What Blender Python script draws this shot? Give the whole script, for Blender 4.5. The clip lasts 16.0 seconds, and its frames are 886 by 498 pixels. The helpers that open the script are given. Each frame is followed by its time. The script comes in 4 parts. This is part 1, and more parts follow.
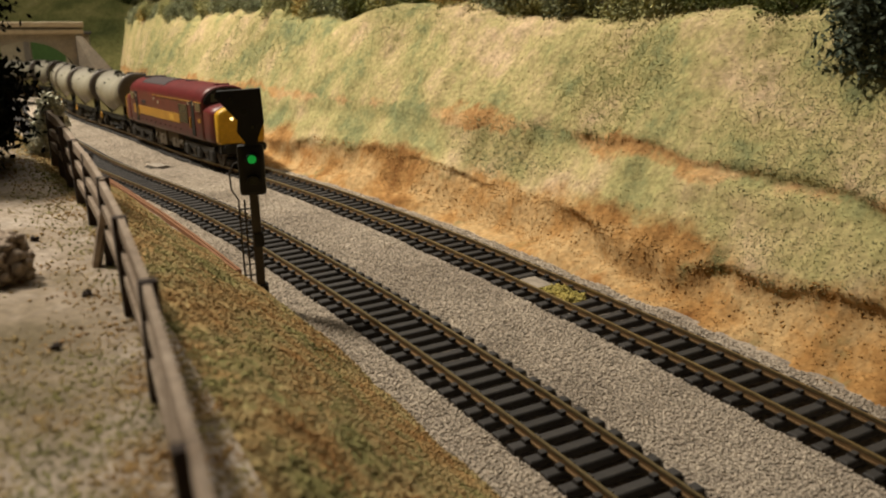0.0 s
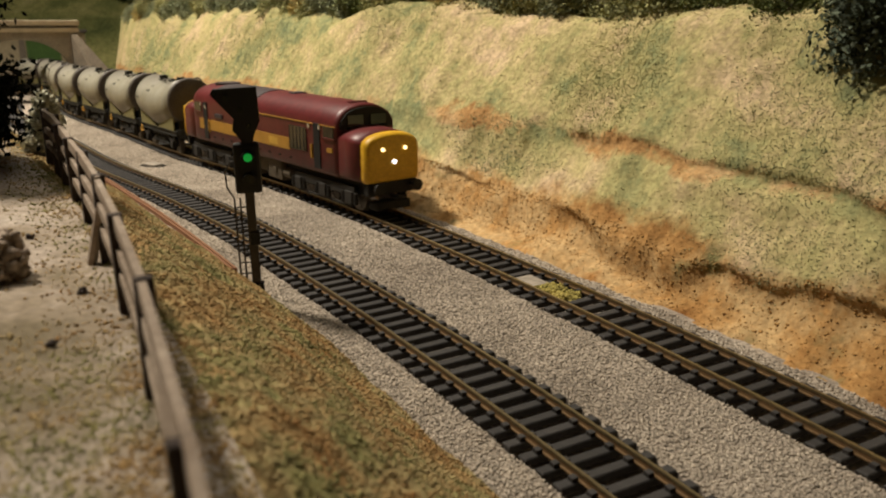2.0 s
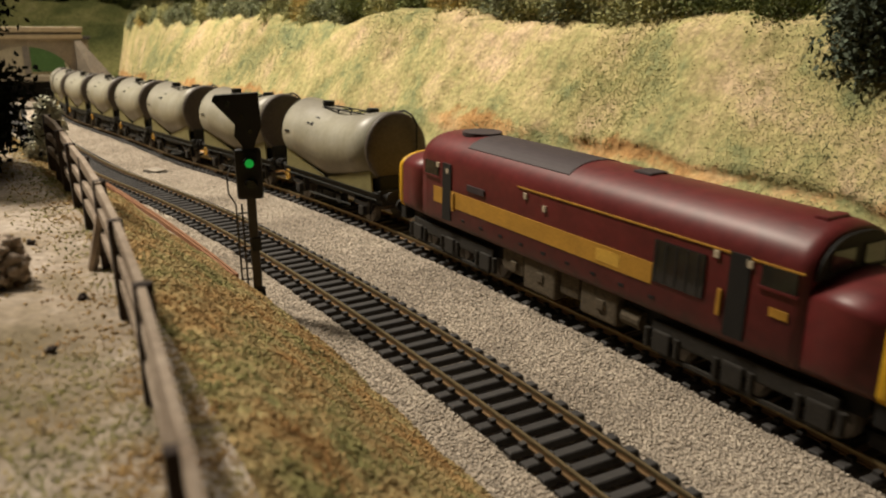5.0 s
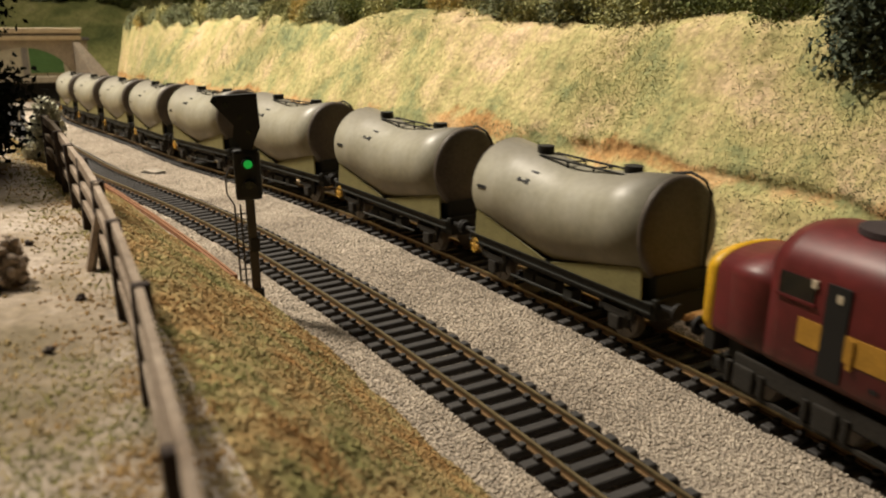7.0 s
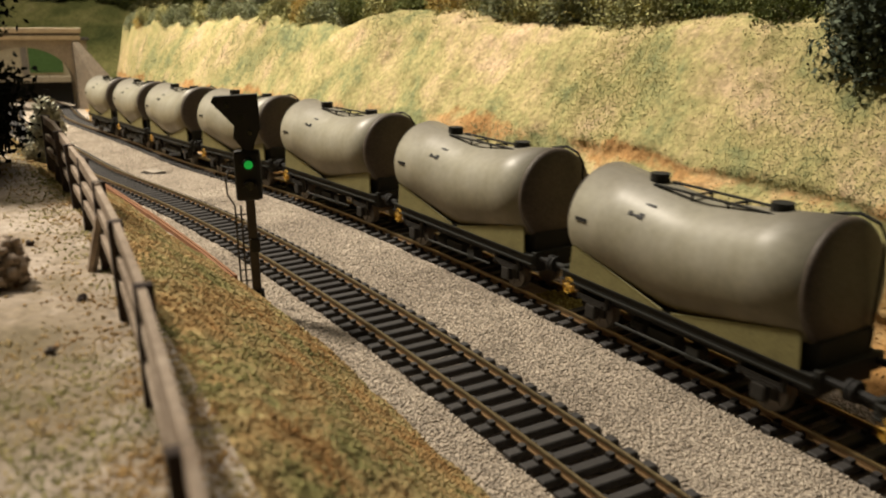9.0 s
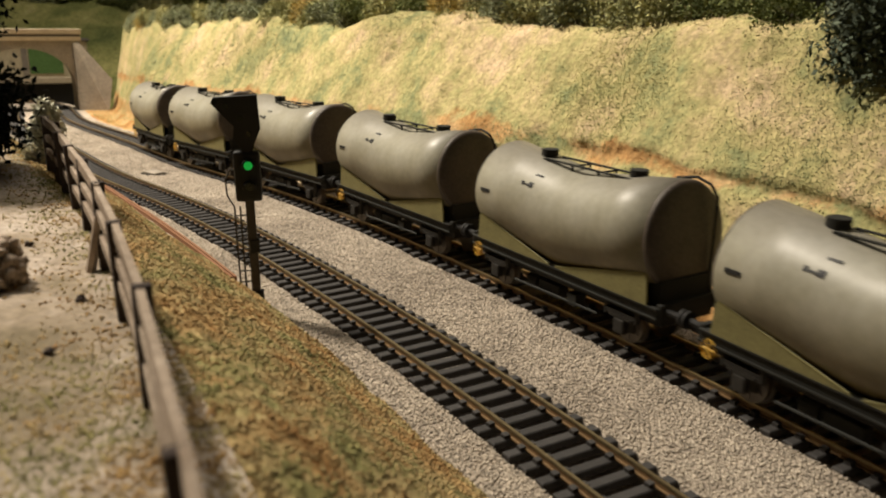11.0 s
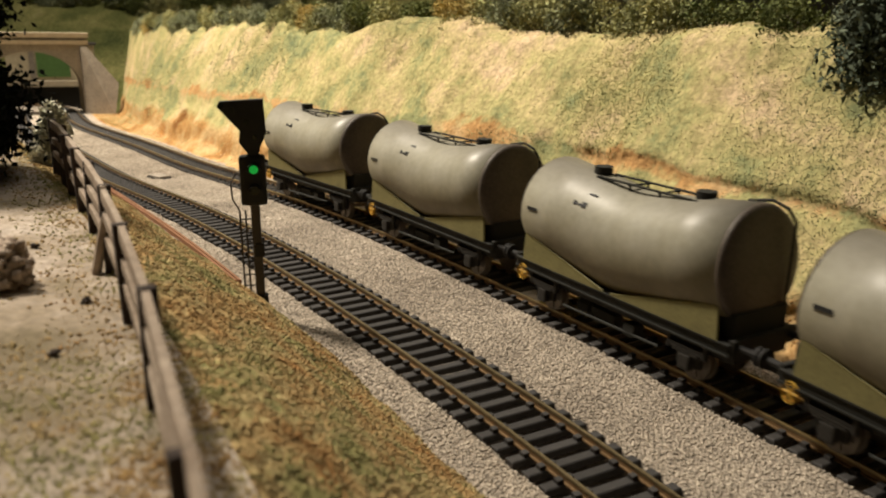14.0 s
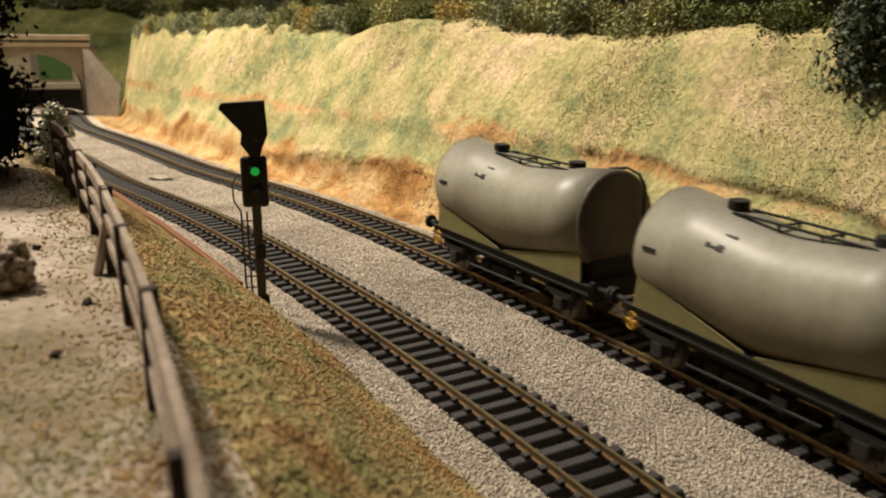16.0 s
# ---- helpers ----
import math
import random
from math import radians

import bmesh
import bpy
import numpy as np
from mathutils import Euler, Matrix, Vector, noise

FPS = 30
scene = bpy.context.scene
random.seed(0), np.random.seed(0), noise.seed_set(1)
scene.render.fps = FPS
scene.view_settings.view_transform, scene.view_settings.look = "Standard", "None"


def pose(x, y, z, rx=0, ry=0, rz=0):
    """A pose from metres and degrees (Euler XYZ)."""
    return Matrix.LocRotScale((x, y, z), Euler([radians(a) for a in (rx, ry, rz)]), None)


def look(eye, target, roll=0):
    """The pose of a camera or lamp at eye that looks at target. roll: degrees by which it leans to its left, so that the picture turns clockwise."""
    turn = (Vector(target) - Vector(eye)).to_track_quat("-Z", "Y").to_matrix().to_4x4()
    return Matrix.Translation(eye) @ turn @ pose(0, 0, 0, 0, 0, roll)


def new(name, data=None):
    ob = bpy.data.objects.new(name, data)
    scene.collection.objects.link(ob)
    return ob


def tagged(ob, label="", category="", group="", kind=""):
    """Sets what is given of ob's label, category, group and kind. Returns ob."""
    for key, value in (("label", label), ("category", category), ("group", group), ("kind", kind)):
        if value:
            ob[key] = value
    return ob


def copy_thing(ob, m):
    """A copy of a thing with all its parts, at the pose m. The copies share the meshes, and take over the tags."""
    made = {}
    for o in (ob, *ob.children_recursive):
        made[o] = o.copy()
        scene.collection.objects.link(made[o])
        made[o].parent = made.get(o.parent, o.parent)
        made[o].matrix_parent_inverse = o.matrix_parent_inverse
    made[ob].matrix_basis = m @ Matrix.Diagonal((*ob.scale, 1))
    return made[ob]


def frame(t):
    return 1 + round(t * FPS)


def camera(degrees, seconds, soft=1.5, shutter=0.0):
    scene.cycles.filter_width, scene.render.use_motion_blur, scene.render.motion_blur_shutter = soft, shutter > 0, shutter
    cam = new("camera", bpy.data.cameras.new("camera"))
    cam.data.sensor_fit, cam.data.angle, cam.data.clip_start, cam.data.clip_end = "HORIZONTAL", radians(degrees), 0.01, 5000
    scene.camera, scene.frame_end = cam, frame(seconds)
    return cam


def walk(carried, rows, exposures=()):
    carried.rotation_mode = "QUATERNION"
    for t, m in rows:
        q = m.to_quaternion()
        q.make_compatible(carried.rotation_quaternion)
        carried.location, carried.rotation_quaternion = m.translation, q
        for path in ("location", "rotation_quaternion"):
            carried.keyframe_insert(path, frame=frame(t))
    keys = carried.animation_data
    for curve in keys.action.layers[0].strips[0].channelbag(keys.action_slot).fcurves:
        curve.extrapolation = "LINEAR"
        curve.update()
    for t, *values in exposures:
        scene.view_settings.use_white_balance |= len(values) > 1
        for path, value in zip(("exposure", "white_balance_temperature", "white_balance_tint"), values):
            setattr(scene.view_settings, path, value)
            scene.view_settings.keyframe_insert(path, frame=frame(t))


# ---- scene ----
# ---- camera ----
PATH = [
    (0, 0.00000, 0.00000, 0.10549, 72.864, 0.723, -0.000),
    (0.5, 0.00005, -0.00026, 0.10532, 72.757, 0.651, -0.193),
    (1, 0.00034, -0.00037, 0.10533, 72.705, 0.698, -0.279),
    (1.5, 0.00035, -0.00055, 0.10535, 72.725, 0.735, -0.309),
    (2, 0.00020, -0.00043, 0.10534, 72.801, 0.815, -0.282),
    (2.5, 0.00023, -0.00041, 0.10538, 72.889, 0.843, -0.232),
    (3, 0.00013, -0.00022, 0.10536, 72.982, 0.859, -0.182),
    (3.5, 0.00013, 0.00003, 0.10522, 73.086, 0.814, -0.114),
    (4, 0.00025, -0.00002, 0.10526, 73.142, 0.813, -0.073),
    (6.5, 0.00060, -0.00004, 0.10504, 73.308, 0.752, -0.158),
    (7, 0.00063, -0.00002, 0.10505, 73.305, 0.766, -0.159),
    (7.5, 0.00037, 0.00013, 0.10494, 73.379, 0.816, -0.125),
    (8, 0.00013, 0.00008, 0.10509, 73.363, 0.919, -0.154),
    (8.5, -0.00000, 0.00004, 0.10526, 73.336, 1.005, -0.286),
    (9, 0.00005, -0.00004, 0.10513, 73.366, 0.927, -0.258),
    (11.5, 0.00027, 0.00015, 0.10503, 73.471, 1.008, -0.219),
    (12, 0.00025, 0.00003, 0.10504, 73.509, 1.075, -0.162),
    (12.5, 0.00019, -0.00000, 0.10490, 73.621, 1.071, -0.117),
    (13, 0.00007, 0.00015, 0.10480, 73.702, 1.136, -0.066),
    (13.5, -0.00002, 0.00001, 0.10495, 73.745, 1.194, 0.041),
    (14, 0.00010, 0.00003, 0.10486, 73.854, 1.286, 0.073),
    (14.5, 0.00017, 0.00008, 0.10487, 73.903, 1.249, 0.079),
    (15, 0.00012, 0.00018, 0.10471, 73.963, 1.270, 0.084),
    (15.5, 0.00008, 0.00008, 0.10463, 74.006, 1.233, 0.114),
    (16, 0.00011, 0.00008, 0.10465, 74.017, 1.276, 0.181),
]
# the eye is a hand's width above the rails of a 1:76 model railway
cam = camera(58.0, 16.0, soft=2.0, shutter=0.5)
cam.data.dof.use_dof = True
cam.data.dof.focus_distance = 0.33
cam.data.dof.aperture_fstop = 29.0
walk(cam, [(t, pose(x, y, z, a, 0, c) @ pose(0, 0, 0, 0, 0, r)) for t, x, y, z, a, r, c in PATH], exposures=[(0, -0.42), (4.2, -0.30), (6.5, -0.02), (16, -0.03)])

# ---- light: a warm lamp over the left of the layout, an added wide soft fill overhead, dim room round them ----
world = bpy.data.worlds.new("room")
scene.world = world
world.use_nodes = True
world.node_tree.nodes["Background"].inputs[0].default_value = (1.0, 0.88, 0.70, 1)
world.node_tree.nodes["Background"].inputs[1].default_value = 0.05


def area_lamp(name, energy, size, colour, eye, target):
    data = bpy.data.lights.new(name, "AREA")
    data.energy, data.size, data.color = energy, size, colour
    ob = new(name, data)
    ob.matrix_world = look(eye, target)
    return ob


# unseen fill, added to brighten the bank and the bridge face
area_lamp("ceiling_lamp", 12.5, 0.80, (1.0, 0.91, 0.76), (-0.30, 0.78, 1.60), (-0.30, 0.80, 0.0))
# unseen key lamp; its soft narrow cone stands in for lens vignetting
spot_data = bpy.data.lights.new("key_spot", "SPOT")
spot_data.energy, spot_data.color = 520.0, (1.0, 0.89, 0.735)
spot_data.spot_size, spot_data.spot_blend, spot_data.shadow_soft_size = radians(50), 1.0, 0.12
spot = new("key_spot", spot_data)
spot.matrix_world = look((-1.15, 0.86, 2.00), (-0.32, 0.77, 0.03))


# ---- the line of the far track: arc length s runs away from the eye, o is the offset to its left ----
KNOT_S = [-3.0, -0.55, -0.4, -0.1, 0.15, 0.3, 0.45, 0.6, 0.8, 1.0, 1.2, 1.6, 2.4]
KNOT_K = [0.0, 0.0, 1.0, 0.4443, 0.447, -0.9965, 0.3733, 0.0369, -0.9486, 0.6898, 2.6, 2.6, 0.0]
DS = 0.002
S_ = np.arange(-2.2, 2.4, DS)
TH_ = np.cumsum(np.interp(S_, KNOT_S, KNOT_K)) * DS
I0 = int(np.argmin(abs(S_)))
TH_ += 2.180588 - TH_[I0]
X_, Y_ = np.cumsum(np.cos(TH_)) * DS, np.cumsum(np.sin(TH_)) * DS
X_, Y_ = X_ - X_[I0], Y_ - Y_[I0] + 0.362263


def on(s, o):
    """World x, y at arc length s and offset o (arrays or numbers)."""
    th = np.interp(s, S_, TH_)
    return np.interp(s, S_, X_) - np.sin(th) * o, np.interp(s, S_, Y_) + np.cos(th) * o


def drop(s):
    """The line falls gently towards the bridge: height of the rails at s."""
    u = np.clip(np.asarray(s, float) - 0.0255, 0, 9)
    return -0.0971 * np.where(u < 0.2389, u * u, 0.05707 + 0.4778 * (u - 0.2389))


def heading(s):
    return float(np.interp(s, S_, TH_))


def at(s, o, z, turn=0.0):
    """Pose at s, o, z with x along the line towards the eye, y to the right of s, turned by some degrees."""
    x, y = on(s, o)
    return pose(float(x), float(y), z + float(drop(s)), 0, 0, math.degrees(heading(s)) + 180 + turn)


SEP = 0.0690          # spacing of the two tracks
GAUGE = 0.0173


# ---- materials ----
def material(name, ramp, scale, rough=0.8, metal=0.0, bump=0.0, scale2=None, spread=0.12, island=0.0, obj=0.0, emit=None, detail=6.0, fleck=None, spec=0.35, bump_scale=None, low=None, grit=0.6, rise=False):
    """ramp: (position, colour) stops over a noise of that scale, a finer noise on top; island and obj vary brightness piece by piece."""
    m = bpy.data.materials.new(name)
    m.use_nodes = True
    nt = m.node_tree
    b = nt.nodes["Principled BSDF"]
    L = nt.links.new
    tc = nt.nodes.new("ShaderNodeTexCoord")
    n1 = nt.nodes.new("ShaderNodeTexNoise")
    n1.inputs["Scale"].default_value, n1.inputs["Detail"].default_value, n1.inputs["Roughness"].default_value = scale, detail, grit
    L(tc.outputs["Object"], n1.inputs["Vector"])
    cr = nt.nodes.new("ShaderNodeValToRGB")
    while len(cr.color_ramp.elements) < len(ramp):
        cr.color_ramp.elements.new(0.5)
    for e, (q, c) in zip(cr.color_ramp.elements, ramp):
        e.position, e.color = q, (*c, 1)
    L(n1.outputs["Fac"], cr.inputs["Fac"])
    tone = cr.outputs["Color"]
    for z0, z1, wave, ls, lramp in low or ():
        # another colour shows between the heights z0 and z1, with a ragged edge
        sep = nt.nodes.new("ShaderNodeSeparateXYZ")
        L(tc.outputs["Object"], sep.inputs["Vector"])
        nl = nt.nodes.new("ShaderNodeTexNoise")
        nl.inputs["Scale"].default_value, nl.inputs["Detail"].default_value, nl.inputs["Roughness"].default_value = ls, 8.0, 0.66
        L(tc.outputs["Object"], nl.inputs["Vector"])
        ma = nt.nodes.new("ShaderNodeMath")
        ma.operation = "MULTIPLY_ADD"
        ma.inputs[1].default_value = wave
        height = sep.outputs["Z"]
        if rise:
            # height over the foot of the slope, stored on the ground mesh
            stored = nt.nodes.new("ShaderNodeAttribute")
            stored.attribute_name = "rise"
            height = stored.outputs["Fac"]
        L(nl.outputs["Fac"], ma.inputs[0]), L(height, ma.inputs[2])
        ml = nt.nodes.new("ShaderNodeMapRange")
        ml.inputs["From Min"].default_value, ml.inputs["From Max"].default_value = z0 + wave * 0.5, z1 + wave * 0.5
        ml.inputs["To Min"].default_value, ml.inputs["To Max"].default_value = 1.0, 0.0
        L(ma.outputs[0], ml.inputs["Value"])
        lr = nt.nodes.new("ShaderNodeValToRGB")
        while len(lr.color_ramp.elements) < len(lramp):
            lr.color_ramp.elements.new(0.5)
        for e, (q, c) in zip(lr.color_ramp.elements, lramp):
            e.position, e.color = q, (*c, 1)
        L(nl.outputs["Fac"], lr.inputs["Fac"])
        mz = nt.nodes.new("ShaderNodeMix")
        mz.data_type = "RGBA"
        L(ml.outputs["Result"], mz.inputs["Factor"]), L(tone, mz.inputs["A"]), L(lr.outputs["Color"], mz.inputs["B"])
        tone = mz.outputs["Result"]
    n2 = nt.nodes.new("ShaderNodeTexNoise")
    n2.inputs["Scale"].default_value, n2.inputs["Detail"].default_value = scale2 or scale * 7, 4.0
    L(tc.outputs["Object"], n2.inputs["Vector"])
    hsv = nt.nodes.new("ShaderNodeHueSaturation")
    mr = nt.nodes.new("ShaderNodeMapRange")
    mr.inputs["From Min"].default_value, mr.inputs["From Max"].default_value = 0.3, 0.7
    mr.inputs["To Min"].default_value, mr.inputs["To Max"].default_value = 1 - spread, 1 + spread
    L(n2.outputs["Fac"], mr.inputs["Value"])
    value = mr.outputs["Result"]
    if island or obj:
        src = nt.nodes.new("ShaderNodeNewGeometry").outputs["Random Per Island"] if island else nt.nodes.new("ShaderNodeObjectInfo").outputs["Random"]
        w = island or obj
        m2 = nt.nodes.new("ShaderNodeMapRange")
        m2.inputs["To Min"].default_value, m2.inputs["To Max"].default_value = 1 - w, 1 + w
        L(src, m2.inputs["Value"])
        mu = nt.nodes.new("ShaderNodeMath")
        mu.operation = "MULTIPLY"
        L(value, mu.inputs[0]), L(m2.outputs["Result"], mu.inputs[1])
        value = mu.outputs[0]
    L(tone, hsv.inputs["Color"])
    L(value, hsv.inputs["Value"])
    colour = hsv.outputs["Color"]
    if fleck:
        fs, lo, hi, fc = fleck
        n3 = nt.nodes.new("ShaderNodeTexNoise")
        n3.inputs["Scale"].default_value, n3.inputs["Detail"].default_value = fs, 5.0
        L(tc.outputs["Object"], n3.inputs["Vector"])
        m3 = nt.nodes.new("ShaderNodeMapRange")
        m3.inputs["From Min"].default_value, m3.inputs["From Max"].default_value = lo, hi
        L(n3.outputs["Fac"], m3.inputs["Value"])
        mx = nt.nodes.new("ShaderNodeMix")
        mx.data_type = "RGBA"
        L(m3.outputs["Result"], mx.inputs["Factor"])
        L(colour, mx.inputs["A"])
        mx.inputs["B"].default_value = (*fc, 1)
        colour = mx.outputs["Result"]
    L(colour, b.inputs["Base Color"])
    b.inputs["Roughness"].default_value, b.inputs["Metallic"].default_value = rough, metal
    b.inputs["Specular IOR Level"].default_value = spec
    if bump:
        bp = nt.nodes.new("ShaderNodeBump")
        bp.inputs["Strength"].default_value, bp.inputs["Distance"].default_value = 0.8, bump
        src = n2
        if bump_scale:
            src = nt.nodes.new("ShaderNodeTexNoise")
            src.inputs["Scale"].default_value, src.inputs["Detail"].default_value = bump_scale, 6.0
            L(tc.outputs["Object"], src.inputs["Vector"])
        L(src.outputs["Fac"], bp.inputs["Height"])
        L(bp.outputs["Normal"], b.inputs["Normal"])
    if emit:
        b.inputs["Emission Color"].default_value, b.inputs["Emission Strength"].default_value = (*emit[0], 1), emit[1]
    return m


def plain(name, c, rough=0.6, metal=0.0, scale=150, spread=0.15, **kw):
    d = tuple(v * 0.78 for v in c)
    return material(name, [(0.3, d), (0.7, c)], scale, rough, metal, spread=spread, **kw)


M = {}
STRAW = [(0.30, (0.13, 0.165, 0.09)), (0.40, (0.235, 0.245, 0.115)), (0.47, (0.36, 0.325, 0.145)), (0.54, (0.44, 0.365, 0.18)), (0.64, (0.53, 0.40, 0.25))]
CRACK = [(0.34, (0.22, 0.10, 0.032)), (0.48, (0.43, 0.255, 0.105)), (0.60, (0.50, 0.365, 0.20))]
EARTH = [(0.047, 0.050, 0.050, 13, CRACK), (0.041, 0.044, 0.050, 15, STRAW), (0.017, 0.024, 0.050, 18, [(0.34, (0.17, 0.075, 0.022)), (0.45, (0.36, 0.20, 0.072)), (0.54, (0.45, 0.31, 0.15)), (0.66, (0.30, 0.145, 0.045))])]
# the dark flecks paint the shade of small crevices into the colour
M["cliff"] = material("cliff_scatter", STRAW, 19, 0.95, bump=0.0009, scale2=420, spread=0.24, spec=0.1, detail=9.0, low=EARTH, bump_scale=330, fleck=(55, 0.64, 0.74, (0.19, 0.17, 0.075)), grit=0.74, rise=True)
M["earth"] = material("orange_earth", [(0.3, (0.25, 0.135, 0.04)), (0.5, (0.37, 0.215, 0.075)), (0.7, (0.44, 0.29, 0.13))], 40, 0.95, bump=0.001, scale2=600, spread=0.25, spec=0.1)
M["ballast"] = material("ballast_bed", [(0.3, (0.24, 0.20, 0.16)), (0.7, (0.42, 0.36, 0.29))], 60, 0.95, bump=0.0009, scale2=900, spread=0.4, spec=0.1)
M["stones"] = material("ballast_stones", [(0.3, (0.26, 0.22, 0.175)), (0.5, (0.35, 0.30, 0.24)), (0.7, (0.41, 0.355, 0.285))], 18, 0.9, scale2=1500, spread=0.1, island=0.42, spec=0.2)
BANK = [(0.30, (0.150, 0.150, 0.062)), (0.40, (0.27, 0.245, 0.10)), (0.47, (0.365, 0.285, 0.138)), (0.55, (0.365, 0.245, 0.108)), (0.68, (0.27, 0.14, 0.050))]
M["bank"] = material("bank_scatter", BANK, 75, 0.95, bump=0.0012, scale2=380, spread=0.42, spec=0.1, detail=8.0, bump_scale=420)
M["field"] = material("sandy_field", [(0.3, (0.19, 0.155, 0.10)), (0.41, (0.29, 0.235, 0.17)), (0.50, (0.40, 0.335, 0.27)), (0.68, (0.50, 0.44, 0.38))], 30, 0.95, bump=0.0004, scale2=500, spread=0.22, detail=9.0, spec=0.1)
M["sleeper"] = plain("sleeper_plastic", (0.036, 0.033, 0.031), 0.7, scale=300, obj=0.2, bump=0.0001, scale2=1500)
M["rail_side"] = plain("rusty_rail", (0.20, 0.125, 0.06), 0.6, 0.3, 400)
M["rail_top"] = plain("rail_top", (0.42, 0.33, 0.18), 0.35, 0.9, 300)
M["maroon"] = material("maroon_paint", [(0.3, (0.085, 0.012, 0.012)), (0.7, (0.125, 0.017, 0.017))], 60, 0.44, scale2=300, spread=0.16, spec=0.4, low=[(0.0170, 0.0215, 0.006, 150, [(0.3, (0.055, 0.026, 0.018)), (0.7, (0.10, 0.035, 0.025))])])
M["gold"] = plain("gold_stripe", (0.43, 0.225, 0.032), 0.5)
M["yellow"] = plain("yellow_end", (0.62, 0.35, 0.015), 0.45)
M["black"] = plain("black_frames", (0.010, 0.009, 0.008), 0.7, scale=400, spread=0.4)
M["frame_dirt"] = plain("dirty_frames", (0.022, 0.019, 0.015), 0.85, scale=200, spread=0.4)
M["glass"] = plain("dark_glass", (0.012, 0.012, 0.013), 0.08, spec=0.6)
M["roof_grey"] = plain("sooty_roof", (0.045, 0.032, 0.034), 0.65)
# top: brown soot; below: olive dirt with the underside's shade painted in
SOOT_AND_SHADE = [(0.0590, 0.0465, 0.004, 60, [(0.3, (0.085, 0.074, 0.060)), (0.7, (0.135, 0.120, 0.098))]), (0.0215, 0.0440, 0.005, 70, [(0.3, (0.095, 0.076, 0.036)), (0.7, (0.15, 0.122, 0.062))])]
# brown soot and the shade of the unlit ends, in one colour
M["tank_end"] = plain("shaded_sooty_end", (0.080, 0.064, 0.050), 0.5, scale=120, spread=0.2)
M["tank"] = material("tank_grey", [(0.3, (0.24, 0.225, 0.165)), (0.5, (0.295, 0.28, 0.22)), (0.7, (0.335, 0.32, 0.265))], 55, 0.41, scale2=400, spread=0.07, spec=0.3, low=SOOT_AND_SHADE)
M["tank_dirt"] = plain("dirty_tanks", (0.085, 0.066, 0.042), 0.85, scale=160, spread=0.4)
M["skirt"] = plain("olive_frame", (0.185, 0.165, 0.066), 0.7)
M["solebar"] = plain("solebar", (0.015, 0.015, 0.012), 0.75)
M["wheel"] = plain("steel_tread", (0.18, 0.16, 0.14), 0.5, 0.7)
M["brass"] = plain("yellow_handwheel", (0.60, 0.36, 0.06), 0.5)
M["signal"] = plain("signal_black", (0.012, 0.012, 0.012), 0.6, scale=300)
M["post_grey"] = plain("signal_post", (0.055, 0.048, 0.042), 0.6, scale=200)
M["green_lens"] = plain("green_lens", (0.02, 0.5, 0.1), 0.2, emit=((0.01, 0.8, 0.10), 0.28))
M["dark_lens"] = plain("dark_lens", (0.01, 0.015, 0.012), 0.1)
M["warm_lamp"] = plain("marker_glow", (0.9, 0.8, 0.5), 0.3, emit=((1.0, 0.80, 0.36), 4.0))
M["white_lamp"] = plain("headlight_glow", (0.9, 0.9, 0.95), 0.3, emit=((0.8, 0.88, 1.0), 5.0))
M["fence"] = material("weathered_wood", [(0.3, (0.24, 0.18, 0.13)), (0.7, (0.42, 0.34, 0.265))], 90, 0.85, bump=0.0002, scale2=700, spread=0.2)
M["fence_dark"] = plain("dark_wood", (0.05, 0.035, 0.028), 0.85)
M["stone"] = material("bridge_stone", [(0.3, (0.20, 0.175, 0.14)), (0.7, (0.30, 0.26, 0.21))], 50, 0.9, bump=0.0004, scale2=500, spread=0.2)
M["coping"] = plain("pale_coping", (0.50, 0.42, 0.30), 0.85)
M["brick_dark"] = plain("dark_brick", (0.10, 0.085, 0.07), 0.9)
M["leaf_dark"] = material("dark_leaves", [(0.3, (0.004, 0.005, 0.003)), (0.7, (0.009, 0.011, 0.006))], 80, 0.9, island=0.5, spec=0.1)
M["leaf_hedge"] = material("hedge_leaves", [(0.3, (0.20, 0.215, 0.10)), (0.5, (0.32, 0.31, 0.14)), (0.7, (0.50, 0.41, 0.15))], 26, 0.9, island=0.5, spec=0.15)
M["leaf_blue"] = material("blue_green_leaves", [(0.3, (0.15, 0.175, 0.105)), (0.7, (0.34, 0.345, 0.20))], 30, 0.9, island=0.5, spec=0.15)
M["leaf_deep"] = material("deep_green_leaves", [(0.3, (0.085, 0.11, 0.04)), (0.7, (0.21, 0.22, 0.075))], 30, 0.9, island=0.5, spec=0.15)
M["leaf_autumn"] = material("yellowish_leaves", [(0.3, (0.28, 0.23, 0.09)), (0.7, (0.52, 0.38, 0.12))], 30, 0.9, island=0.5, spec=0.15)
M["scrub_blue"] = material("blue_green_scrub", [(0.3, (0.19, 0.215, 0.12)), (0.5, (0.27, 0.275, 0.14)), (0.7, (0.40, 0.36, 0.16))], 55, 0.95, island=0.22, spec=0.1)
M["leaf_bush"] = material("bush_leaves", [(0.3, (0.050, 0.070, 0.050)), (0.7, (0.15, 0.17, 0.115))], 30, 0.9, island=0.6, spec=0.15)
M["leaf_pale"] = material("pale_leaves", [(0.3, (0.45, 0.44, 0.34)), (0.7, (0.66, 0.64, 0.52))], 60, 0.9, island=0.4, spec=0.15)
M["tuft"] = material("cliff_tufts", STRAW, 19, 0.95, scale2=300, island=0.14, spec=0.1, detail=9.0, low=EARTH, grit=0.74)
